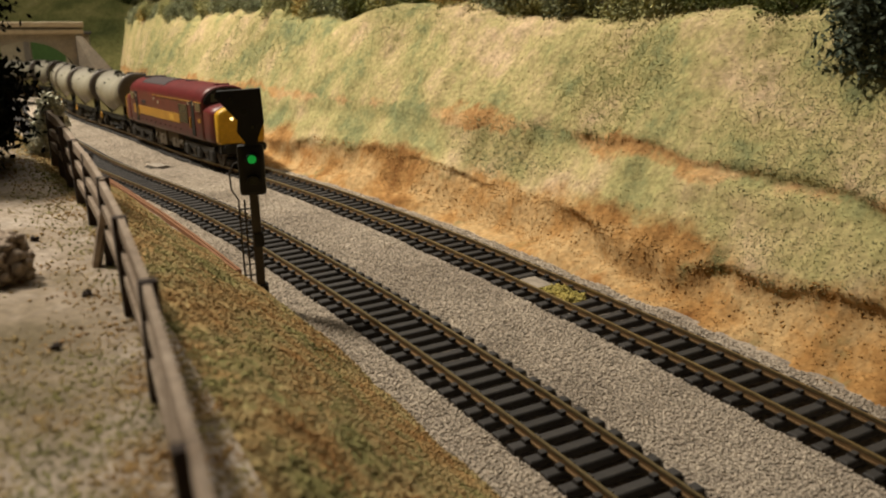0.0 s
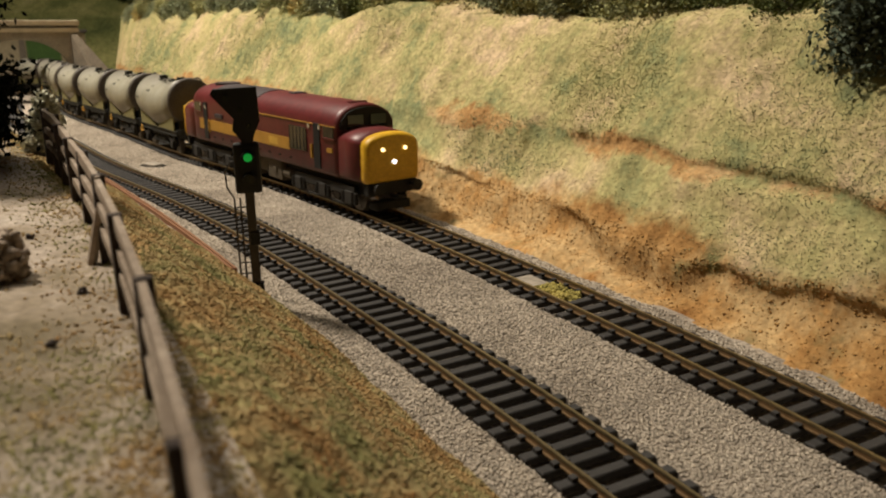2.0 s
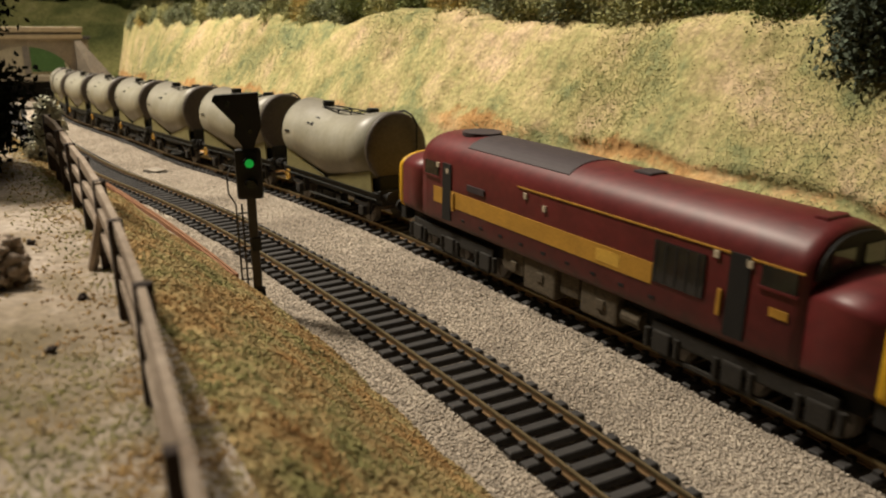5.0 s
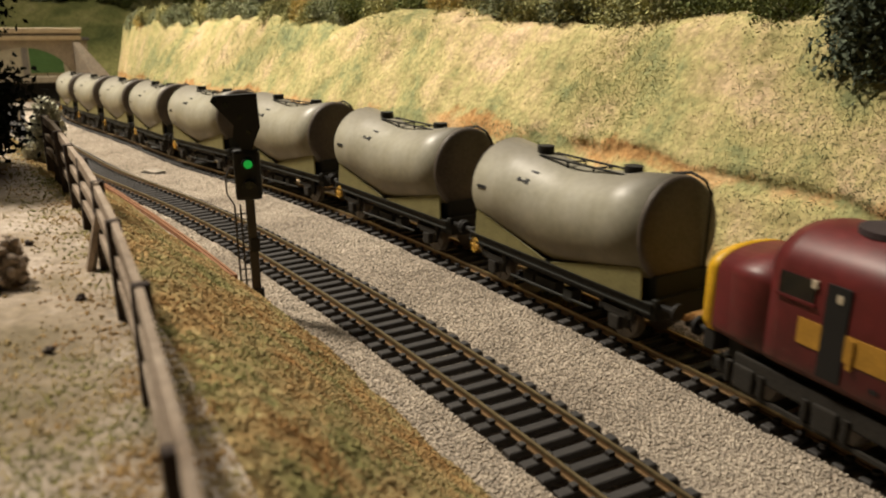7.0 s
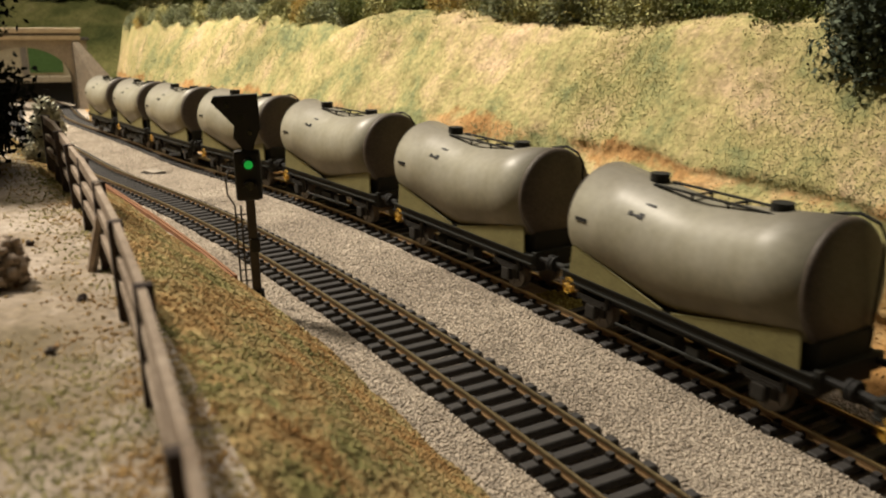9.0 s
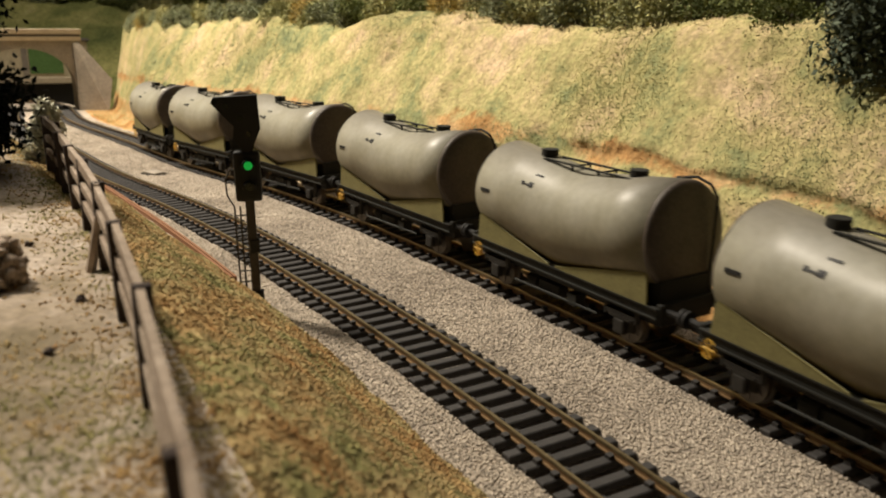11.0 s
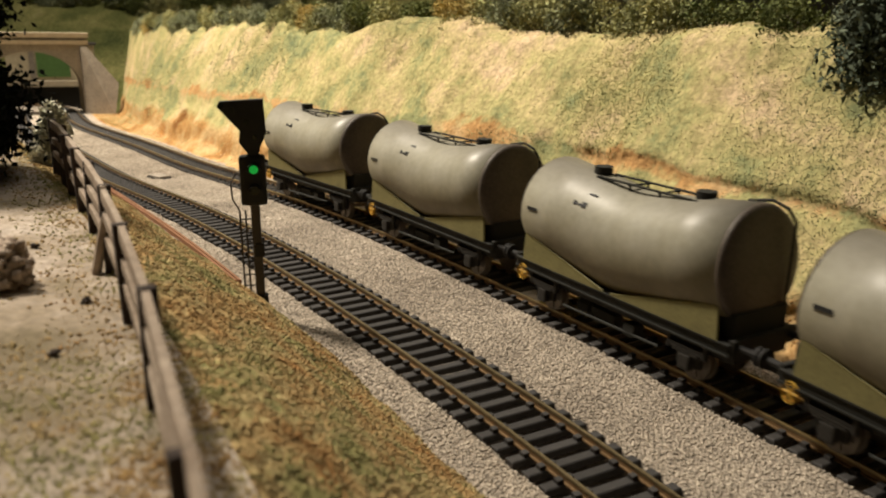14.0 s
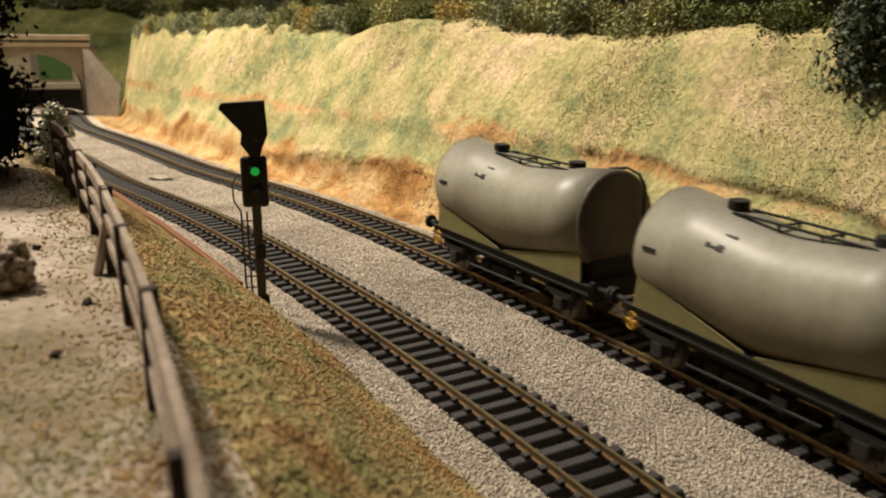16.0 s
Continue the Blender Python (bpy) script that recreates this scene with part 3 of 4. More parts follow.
            box(cx - 0.028, cx + 0.028, *sorted((side * 0.0142, side * 0.0152)), 0.0030, 0.0042, 0, fr)
            part("bogie_frame", fr, M["frame_dirt"], g, "dirty bogie side frame")
        # steps and boxes under the side
        tk = bmesh.new()
        for x0, x1, y, z0 in ((-0.0365, -0.0235, 0.0150, 0.0078), (-0.0220, -0.0040, 0.0158, 0.0048), (-0.0025, 0.0075, 0.0146, 0.0082), (0.0095, 0.0270, 0.0156, 0.0055)):
            box(x0, x1, *sorted((side * 0.009, side * y)), z0, 0.0171, 0.0009, tk)
        tube((0.0290, side * 0.0130, 0.0105), (0.0370, side * 0.0130, 0.0105), 0.0030, tk, 14)
        for x0 in (-0.030, -0.014, 0.018):
            box(x0, x0 + 0.0035, *sorted((side * 0.012, side * 0.0163)), 0.0095, 0.0130, 0.0004, tk)
        part("fuel_tank", tk, M["tank_dirt"], g, "weathered grey-brown underfloor tanks")
    arc = [math.radians(42 + 8 * k) for k in range(13)]

    def over(x, lift):
        return [(x, W * math.copysign(abs(math.cos(q)) ** 0.85, math.cos(q)), 0.0430 + 0.0119 * math.sin(q) + lift) for q in arc]

    part("roof_panel", loft([over(x, 0.0003) + over(x, -0.0008)[::-1] for x in (-0.064, -0.040, -0.020, -0.002)]), M["roof_grey"], body, "sooty grey roof panel")
    part("roof_fan", tube((-0.074, 0, 0.0540), (-0.074, 0, 0.0556), 0.0085, seg=24), M["roof_grey"], body)
    part("exhaust", box(0.018, 0.026, -0.004, 0.004, 0.0535, 0.0556, 0.0006), M["roof_grey"], body)
    part("roof_horn", box(0.084, 0.088, -0.005, 0.005, 0.0530, 0.0552, 0.0004), M["maroon"], body)
    part("underframe", box(-0.110, 0.110, -0.012, 0.012, 0.0100, 0.0174), M["black"], g)
    wheels = []
    for d in (1, -1):
        for ax in (-0.0265, 0.0, 0.0265):
            w = part("wheelset", wheelset(0.0068), M["wheel"], g)
            w.location = (d * 0.0735 + ax, 0, 0.0068)
            wheels.append(w)
    return g, wheels


def tank_ring(x, zc, r, tilt, n=36):
    t = math.tan(tilt)
    return [(x + t * r * math.sin(k / n * 2 * math.pi), r * math.cos(k / n * 2 * math.pi), zc + r * math.sin(k / n * 2 * math.pi)) for k in range(n)]


def make_wagon():
    g = thing("tank_wagon", pose(0, 0, 0), "grey bulk-powder tank wagon with a dropped middle and olive frame", "wagon", "wagons of the train")
    xs = [-0.0512, -0.0511, -0.0508, -0.0502, -0.0490, -0.030, -0.016, -0.008, -0.003, 0.003, 0.008, 0.016, 0.030, 0.0490, 0.0502, 0.0508, 0.0511, 0.0512]
    rs = [0.20, 0.62, 0.90, 0.97, 1.0, 1, 1, 1, 1, 1, 1, 1, 1, 1.0, 0.97, 0.90, 0.62, 0.20]

    def axis(x):
        """Height of the tank's axis and its radius: two cones that droop to the middle."""
        soft = math.sqrt(x * x + 0.005 ** 2) - 0.005
        return 0.0323 + 0.140 * soft, 0.0188 - 0.018 * soft

    rings = [tank_ring(x, axis(x)[0], axis(x)[1] * r, -0.10 * max(-1, min(1, x / 0.012))) for x, r in ((q * 0.955, r) for q, r in zip(xs, rs))]
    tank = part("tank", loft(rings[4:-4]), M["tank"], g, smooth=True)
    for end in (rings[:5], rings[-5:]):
        part("tank_end", loft(end), M["tank_end"], tank, "brown sooty dished end, coloured darker for its shade", smooth=True)
    zs = 0.0168
    for side in (-1, 1):
        sb = bmesh.new()
        box(-0.0525, 0.0525, *sorted((side * 0.0126, side * 0.0148)), zs - 0.0024, zs + 0.0008, 0.0003, sb)
        box(-0.0525, 0.0525, *sorted((side * 0.0124, side * 0.0155)), zs + 0.0006, zs + 0.0011, 0, sb)
        box(-0.0525, 0.0525, *sorted((side * 0.0124, side * 0.0155)), zs - 0.0026, zs - 0.0021, 0, sb)
        part("solebar", sb, M["solebar"], g, "dark solebar")
        for d in (-1, 1):
            # triangular skirt plate between frame and rising tank end
            y0, y1 = side * 0.0145, side * 0.0153
            tri = [(d * 0.001, zs + 0.001), (d * 0.0480, zs + 0.001), (d * 0.0470, zs + 0.0112), (d * 0.0450, zs + 0.0112)]
            sk = loft([[(x, y, z) for x, z in tri] for y in (y0, y1)])
            sk = part("skirt_plate", sk, M["skirt"], g, "olive triangular skirt plate")
            edge = bmesh.new()
            tube((d * 0.002, side * 0.0150, zs + 0.0014), (d * 0.0460, side * 0.0150, zs + 0.0112), 0.00045, edge, 6)
            part("skirt_edge", edge, M["skirt"], sk)
            # axle guard with springs
            ax = bmesh.new()
            cx = d * 0.0360
            box(cx - 0.0050, cx + 0.0050, *sorted((side * 0.0112, side * 0.0128)), 0.0050, zs - 0.002, 0.0005, ax)
            box(cx - 0.0024, cx + 0.0024, *sorted((side * 0.0120, side * 0.0150)), 0.0042, 0.0092, 0.0006, ax)
            for k in range(3):
                box(cx - 0.0075 + k * 0.0012, cx + 0.0075 - k * 0.0012, *sorted((side * 0.0125, side * 0.0146)), 0.0112 - k * 0.0009, 0.0119 - k * 0.0009, 0, ax)
            tube((cx - 0.0072, side * 0.0136, 0.0095), (cx - 0.0072, side * 0.0136, 0.0145), 0.0011, ax, 8)
            tube((cx + 0.0072, side * 0.0136, 0.0095), (cx + 0.0072, side * 0.0136, 0.0145), 0.0011, ax, 8)
            part("axle_guard", ax, M["frame_dirt"], g, "dirty axle guard and spring")
        # brake gear and lever between the axles
        bk = bmesh.new()
        tube((-0.024, side * 0.0135, 0.0062), (0.024, side * 0.0135, 0.0072), 0.0005, bk, 6)
        box(-0.010, 0.002, *sorted((side * 0.008, side * 0.0125)), 0.0052, 0.0100, 0.0004, bk)
        box(0.008, 0.013, *sorted((side * 0.009, side * 0.0138)), 0.0058, 0.0104, 0.0003, bk)
        tube((-0.018, side * 0.010, 0.0080), (-0.012, side * 0.010, 0.0080), 0.0024, bk, 12)
        part("brake_gear", bk, M["solebar"], g)
        hw = bmesh.new()
        bmesh.ops.create_cone(hw, cap_ends=False, segments=20, radius1=0.0030, radius2=0.0030, depth=0.0007, matrix=Matrix.Translation((-0.0480, side * 0.0152, 0.0128)) @ Matrix.Rotation(math.pi / 2, 4, "X"))
        bmesh.ops.create_cone(hw, cap_ends=False, segments=20, radius1=0.0023, radius2=0.0023, depth=0.0007, matrix=Matrix.Translation((-0.0480, side * 0.0152, 0.0128)) @ Matrix.Rotation(math.pi / 2, 4, "X"))
        for a in range(3):
            c, s = math.cos(a * math.pi / 3) * 0.0026, math.sin(a * math.pi / 3) * 0.0026
            tube((-0.0480 - c, side * 0.0152, 0.0128 - s), (-0.0480 + c, side * 0.0152, 0.0128 + s), 0.0004, hw, 6)
        part("handwheel", hw, M["brass"], g, "yellow brake handwheel")
        # lettering bars and lifting eyes on the tank
        for x, z, w, h in ((-0.0400, 0.0390, 0.0055, 0.0012), (-0.0195, 0.0452, 0.0013, 0.0014), (-0.0150, 0.0450, 0.0022, 0.0019), (-0.0175, 0.0449, 0.0050, 0.0006), (-0.0140, 0.0482, 0.0042, 0.0008)):
            zc, R = axis(x)
            y = math.sqrt(max(1e-8, R * R - (z - zc) ** 2))
            lean = math.asin(max(-1, min(1, (z - zc) / R)))
            bm = box(-w / 2, w / 2, -0.0003, 0.0003, -h / 2, h / 2)
            bmesh.ops.transform(bm, matrix=Matrix.Translation((x, side * y, z)) @ Matrix.Rotation(side * lean, 4, "X"), verts=bm.verts)
            part("marking", bm, M["black_mark"], g)
    # hatches and walkway on top
    part("hatch", tube((-0.023, 0, 0.0530), (-0.023, 0, 0.0560), 0.0033, seg=20), M["solebar"], g, "dark filler hatch")
    part("hatch_front", tube((0.025, 0, 0.0530), (0.025, 0, 0.0559), 0.0033, seg=20), M["solebar"], g, "dark filler hatch")
    wk = bmesh.new()
    for y in (-0.0042, 0.0042):
        box(-0.021, 0.026, y - 0.0007, y + 0.0007, 0.0528, 0.0533, 0, wk)
    for k in range(4):
        box(-0.019 + k * 0.0140, -0.0180 + k * 0.0140, -0.0048, 0.0048, 0.0524, 0.0529, 0, wk)
        for y in (-0.0042, 0.0042):
            tube((-0.0185 + k * 0.0140, y, 0.0470), (-0.0185 + k * 0.0140, y, 0.0528), 0.00045, wk, 6)
    part("walkway", wk, M["solebar"], g, "grey roof walkway")
    pipe = bmesh.new()
    pts = [(0.0360, 0.006, 0.0545), (0.0440, 0.007, 0.0560), (0.0492, 0.008, 0.0543), (0.0508, 0.010, 0.0500), (0.0508, 0.010, 0.0180)]
    for a, b in zip(pts, pts[1:]):
        tube(a, b, 0.0005, pipe, 8)
    part("pipe", pipe, M["solebar"], g)
    # end ladder, end frames, buffers
    for d in (-1, 1):
        en = box(*sorted((d * 0.0515, d * 0.0535)), -0.0142, 0.0142, zs - 0.0028, zs + 0.0022, 0.0004)
        box(*sorted((d * 0.0405, d * 0.0510)), -0.0118, 0.0118, zs, zs + 0.0088, 0.0006, en)
        part("end_frame", en, M["solebar"], g)
        for y in (-0.0115, 0.0115):
            bf = part("buffer", tube((d * 0.0530, y, zs), (d * 0.0600, y, zs), 0.0011), M["black"], g)
            part("buffer_head", tube((d * 0.0600, y, zs), (d * 0.0610, y, zs), 0.0029, seg=16), M["black"], bf)
        cp = box(*sorted((d * 0.055, d * 0.0622)), -0.0012, 0.0012, 0.0088, 0.0102)
        part("coupling", cp, M["black"], g)
    part("underframe", box(-0.052, 0.052, -0.0118, 0.0118, 0.0110, 0.0165), M["black"], g)
    for d in (-1, 1):
        w = part("wheelset", wheelset(0.0060), M["wheel"], g)
        w.location = (d * 0.0344, 0, 0.0060)
    # the drawing above is a little long for the short wheelbase wagon
    for ob in g.children_recursive:
        if not ob.name.startswith("wheelset"):
            ob.data.transform(Matrix.Diagonal((0.955, 1, 1, 1)))
    return g


loco, loco_wheels = make_loco()
wagon = make_wagon()
WAGONS = [wagon] + [copy_thing(wagon, pose(0, 0, 0)) for _ in range(7)]


# ---- colour light signal ----
def make_signal():
    x, y = on(-0.0330, 0.1030)
    g = thing("railway_signal", pose(float(x), float(y), -0.003, 0, -1.3, 0) @ pose(0, 0, 0, 0, 0, 12), "black colour-light signal with route indicator, showing green", "signal")
    part("post", box(-0.0016, 0.0016, -0.0016, 0.0016, 0.0, 0.043, 0.0004), M["post_grey"], g, "dark grey square post")
    part("base_box", box(-0.0022, 0.0026, -0.0026, 0.0010, 0.0, 0.0090, 0.0005), M["signal"], g)
    part("junction_box", box(-0.0010, 0.0024, -0.0024, 0.0010, 0.0235, 0.0285, 0.0004), M["signal"], g)
    head = part("signal_head", box(-0.0046, 0.0046, -0.0026, 0.0016, 0.0425, 0.0605, 0.0014), M["signal"], g, "black signal head")
    for z, m in ((0.0555, M["green_lens"]), (0.0480, M["dark_lens"])):
        hood = bmesh.new()
        for k in range(-6, 7):
            a0, a1 = [math.radians(90 + q * 15) for q in (k - 0.5, k + 0.5)]
            c = [(0.0023 * math.cos(a), 0.0023 * math.sin(a)) for a in (a0, a1)]
            vs = [hood.verts.new((c[0][0] + 0.0004, -0.0025, z + c[0][1])), hood.verts.new((c[1][0] + 0.0004, -0.0025, z + c[1][1])),
                  hood.verts.new((c[1][0] + 0.0004, -0.0058, z + c[1][1])), hood.verts.new((c[0][0] + 0.0004, -0.0058, z + c[0][1]))]
            hood.faces.new(vs)
        bmesh.ops.solidify(hood, geom=hood.faces[:], thickness=0.0003)
        part("hood", hood, M["signal"], head)
        lens = tube((0.0004, -0.0024, z), (0.0004, -0.0031, z), 0.0015, seg=18)
        part("lens", lens, m, head, "lit green lens" if z > 0.05 else "dark lens")
    neck = loft([[(a * w + 0.0006, b * 0.0018, z) for a, b in ((-1, -1), (1, -1), (1, 1), (-1, 1))] for z, w in ((0.0600, 0.0016), (0.0622, 0.0024))])
    part("neck", neck, M["signal"], g)
    out = [(-0.0105, 0.0772), (-0.0096, 0.0790), (0.0050, 0.0796), (0.0054, 0.0680), (0.0026, 0.0618), (-0.0018, 0.0618), (-0.0040, 0.0650), (-0.0034, 0.0690)]
    part("route_indicator", loft([[(a, y, b) for a, b in out] for y in (-0.0018, 0.0018)]), M["signal"], g, "black triangular route indicator")
    for a, b in ((-0.0092, 0.0777), (-0.0055, 0.0762), (-0.0010, 0.0720), (0.0015, 0.0665)):
        part("indicator_lamp", tube((a, -0.0018, b), (a, -0.0026, b), 0.0010, seg=12), M["dark_lens"], g)
    lad = bmesh.new()
    for lx in (-0.0056, -0.0036):
        tube((lx, 0.0030, 0.0), (lx, 0.0030, 0.0400), 0.00038, lad, 6)
    for k in range(9):
        tube((-0.0056, 0.0030, 0.003 + k * 0.0042), (-0.0016, 0.0030, 0.003 + k * 0.0042), 0.00030, lad, 6)
    pts = [(-0.0056, 0.003, 0.040), (-0.0078, 0.003, 0.0440), (-0.0080, 0.003, 0.0500), (-0.0060, 0.003, 0.0535), (-0.0040, 0.003, 0.0530)]
    for a, b in zip(pts, pts[1:]):
        tube(a, b, 0.0003, lad, 6)
    part("ladder", lad, M["post_grey"], g, "thin metal ladder with a safety hoop")
    return g


make_signal()


# ---- fence on the bank ----
def make_fence():
    g = thing("fence", pose(0, 0, 0), "weathered wooden post and rail fence along the bank top", "fence")
    ss = [-0.335, -0.298, -0.2604, -0.2051, -0.1644, -0.1275, -0.0896, -0.062, -0.036, -0.012, 0.012]
    tops = []
    for i, s in enumerate(ss):
        o = 0.1660 + (-0.09 - s) * 0.055
        x, y = on(s, o)
        lean = RNG.uniform(-2.5, 2.5, 2)
        h = 0.0685 + RNG.uniform(-0.0006, 0.0006)
        m = pose(float(x), float(y), 0.046, lean[0], lean[1], math.degrees(heading(s)))
        bm = box(-0.0009, 0.0009, -0.0013, 0.0013, 0, h - 0.046, 0.0002)
        bmesh.ops.transform(bm, matrix=m, verts=bm.verts)
        part("post", bm, M["fence_dark"], g, "dark wooden post")
        tops.append((float(x), float(y), h))
    for z, w in ((-0.0014, 0.0013), (-0.0068, 0.0010), (-0.0120, 0.0010)):
        for a, b in zip(tops, tops[1:]):
            d = Vector((b[0] - a[0], b[1] - a[1], 0)).normalized()
            nrm = Vector((-d.y, d.x, 0)) * 0.0003
            bm = bmesh.new()
            p, q = Vector(a) + nrm + Vector((0, 0, z)) - d * 0.001, Vector(b) + nrm + Vector((0, 0, z + RNG.uniform(-0.0005, 0.0005))) + d * 0.001
            rings = []
            for c in (p, q):
                rings.append([tuple(c + Vector((0, 0, e * w)) + nrm.normalized() * f * 0.0006) for e, f in ((-1, -1), (-1, 1), (1, 1), (1, -1))])
            part("rail", loft(rings, bm=bm), M["fence"], g)
    # one slanting stay
    x, y = on(-0.126, 0.1712)
    a = tops[5]
    part("stay", tube((float(x), float(y), 0.0490), (a[0], a[1], a[2] - 0.006), 0.0011, seg=6), M["fence"], g)
    return g


make_fence()


# ---- rusty rod at the foot of the bank, trackside box ----
def rod():
    bm = bmesh.new()
    for o in (0.0, 0.0016):
        pts = [on(s, np.interp(s, [0.01, 0.09, 0.17, 0.245], [0.0969, 0.0938, 0.0890, 0.0827]) + o) for s in np.linspace(0.008, 0.25, 12)]
        rings = [[(float(x) + dx, float(y), z + float(drop(s))) for dx, z in ((-0.0006, -0.0035), (0.0006, -0.0035), (0.0006, -0.0010), (-0.0006, -0.0010))] for (x, y), s in zip(pts, np.linspace(0.008, 0.25, 12))]
        loft(rings, bm=bm)
    ob = part("point_rodding", bm, M["rust"], None)
    tagged(ob, "rusty red-brown rods lying along the foot of the bank", "rodding")


rod()
bx = thing("trackside_box", at(0.285, 0.0385, -0.0036, 15), "small grey trackside cover between the tracks", "cover")
part("lid", box(-0.007, 0.007, -0.0045, 0.0045, 0.0008, 0.0022, 0.0005), M["stone"], bx)
part("base", box(-0.008, 0.008, -0.0055, 0.0055, -0.001, 0.0009, 0.0003), M["frame_dirt"], bx)


# ---- bridge ----
def make_bridge():
    g = thing("road_bridge", at(0.985, 0.0, -0.004), "grey stone arch road bridge over the tracks, pale coping", "bridge")
    # x points to the eye along the track, y to the camera side is negative
    n = 24
    c, r, spring, top = -0.046, 0.065, 0.036, 0.100
    arch = [(c + r * math.cos(math.pi * k / n), spring + (0.089 - spring) * math.sin(math.pi * k / n)) for k in range(n + 1)]
    left, right = -0.36, 0.030
    outline = [(right, 0.0), (right, top), (left, top), (left, 0.0), (c - r, 0.0)] + arch[::-1] + [(c + r, 0.0)]
    bm = bmesh.new()
    f0 = [bm.verts.new((0.0, y, z)) for y, z in outline]
    f1 = [bm.verts.new((-0.075, y, z)) for y, z in outline]
    bm.faces.new(f0)
    bm.faces.new(f1[::-1])
    k = len(outline)
    for i in range(k):
        bm.faces.new((f0[i], f1[i], f1[(i + 1) % k], f0[(i + 1) % k]))
    bmesh.ops.recalc_face_normals(bm, faces=bm.faces)
    bmesh.ops.triangulate(bm, faces=bm.faces)
    part("wall", bm, M["stone"], g, "grey stone spandrel and arch")
    part("string_course", box(-0.002, 0.0030, left, right + 0.002, 0.0995, 0.1050, 0.0004), M["coping"], g, "pale string course")
    part("parapet", box(-0.006, 0.0016, left, right + 0.001, 0.1047, 0.1085, 0.0003), M["brick_dark"], g, "dark parapet")
    part("coping", box(-0.008, 0.0034, left, right + 0.003, 0.1085, 0.1155, 0.0006), M["coping"], g, "pale coping stones")
    wing = loft([[(x + d, y, z) for x, y, z in ((0.001, 0.021, 0.0), (0.024, 0.058, 0.0), (0.024, 0.066, 0.046), (0.001, 0.029, 0.096), (0.001, 0.021, 0.096))] for d in (0.0, 0.004)])
    part("wing_wall", wing, M["stone"], g, "sloping wing wall")
    return g


make_bridge()


# ---- plants ----
def mass(g, blobs, mat):
    """The dense inside of a crown: lumpy closed shapes."""
    bm = bmesh.new()
    for (x, y, z, rx, ry, rz), w in blobs:
        r = bmesh.ops.create_icosphere(bm, subdivisions=3, radius=1)
        for v in r["verts"]:
            k = 0.92 + 0.18 * noise.noise(v.co * 3 + Vector((x, y, z)) * 90)
            v.co = Vector((v.co.x * rx * k + x, v.co.y * ry * k + y, v.co.z * rz * k * 1.25 + z))
    part("foliage_mass", bm, mat, g)


def clump(name, m, blobs, count, size, mat, label, category, trunk=None, leaf=True):
    g = thing(name, m, label, category)
    cs, sz = [], []
    for (x, y, z, rx, ry, rz), w in blobs:
        k = int(count * w)
        d = RNG.normal(size=(k, 3))
        d /= np.linalg.norm(d, axis=1, keepdims=True)
        rad = RNG.uniform(0.35, 1.0, (k, 1)) ** 0.5 * (1 + 0.22 * RNG.normal(size=(k, 1)))
        cs.append(d * rad * (rx, ry, rz) + (x, y, z))
        sz.append(RNG.uniform(0.6, 1.4, k) * size)
    scatter("crown", np.concatenate(cs), np.concatenate(sz), mat, g, *((LEAF_V, LEAF_F) if leaf else (OCTA_V, OCTA_F)))
    if trunk:
        bm = bmesh.new()
        tube((0, 0, -0.002), (0, 0, trunk), 0.0016, bm, 8, 0.0008)
        for (x, y, z, rx, ry, rz), w in blobs:
            tube((0, 0, min(trunk, z) * 0.6), (x, y, z), 0.0009, bm, 6, 0.0003)
        part("trunk", bm, M["fence_dark"], g)
    return g


# hedge of many bushes on the crest of the cutting
s = -0.30
while s < 0.95:
    o = -float(np.interp(s, [0.35, 0.55, 0.75, 0.95], [0.104, 0.108, 0.108, 0.104])) + RNG.uniform(-0.004, 0.004)
    x, y = on(s, o)
    z = 0.098 * float(np.interp(s, [0.12, 0.5, 0.9], [1.0, 1.08, 1.14])) + float(drop(s))
    w = RNG.uniform(0.012, 0.024)
    bl = [((RNG.uniform(-w, w), RNG.uniform(-0.006, 0.006), RNG.uniform(-0.002, 0.013), w * 0.55, 0.009, RNG.uniform(0.006, 0.013)), 0.2) for _ in range(5)]
    leaves, look_of = ((M["leaf_hedge"], "olive-green bushy hedge on the cutting's crest"), (M["leaf_blue"], "grey-green bushy hedge on the cutting's crest"),
                       (M["leaf_deep"], "deep green bushy hedge on the cutting's crest"), (M["leaf_autumn"], "yellowish-olive bush on the cutting's crest"))[int(RNG.choice(4, p=(0.3, 0.35, 0.2, 0.15)))]
    clump("hedge_bush", pose(float(x), float(y), z, 0, 0, math.degrees(heading(s))), bl, 5600, 0.0010, leaves, look_of, "bush", 0.008)
    s += w * 1.55
# big dark bush on the cutting near the eye
x, y = on(-0.140, -0.090)
clump("bush", pose(float(x), float(y), 0.082), [((0.0, 0.0, 0.012, 0.016, 0.022, 0.018), 0.4), ((0.016, -0.016, 0.004, 0.014, 0.018, 0.016), 0.3), ((-0.004, -0.008, 0.028, 0.014, 0.016, 0.012), 0.3)],
      15000, 0.0013, M["leaf_bush"], "dark green bush growing on the cutting side", "bush", 0.012)
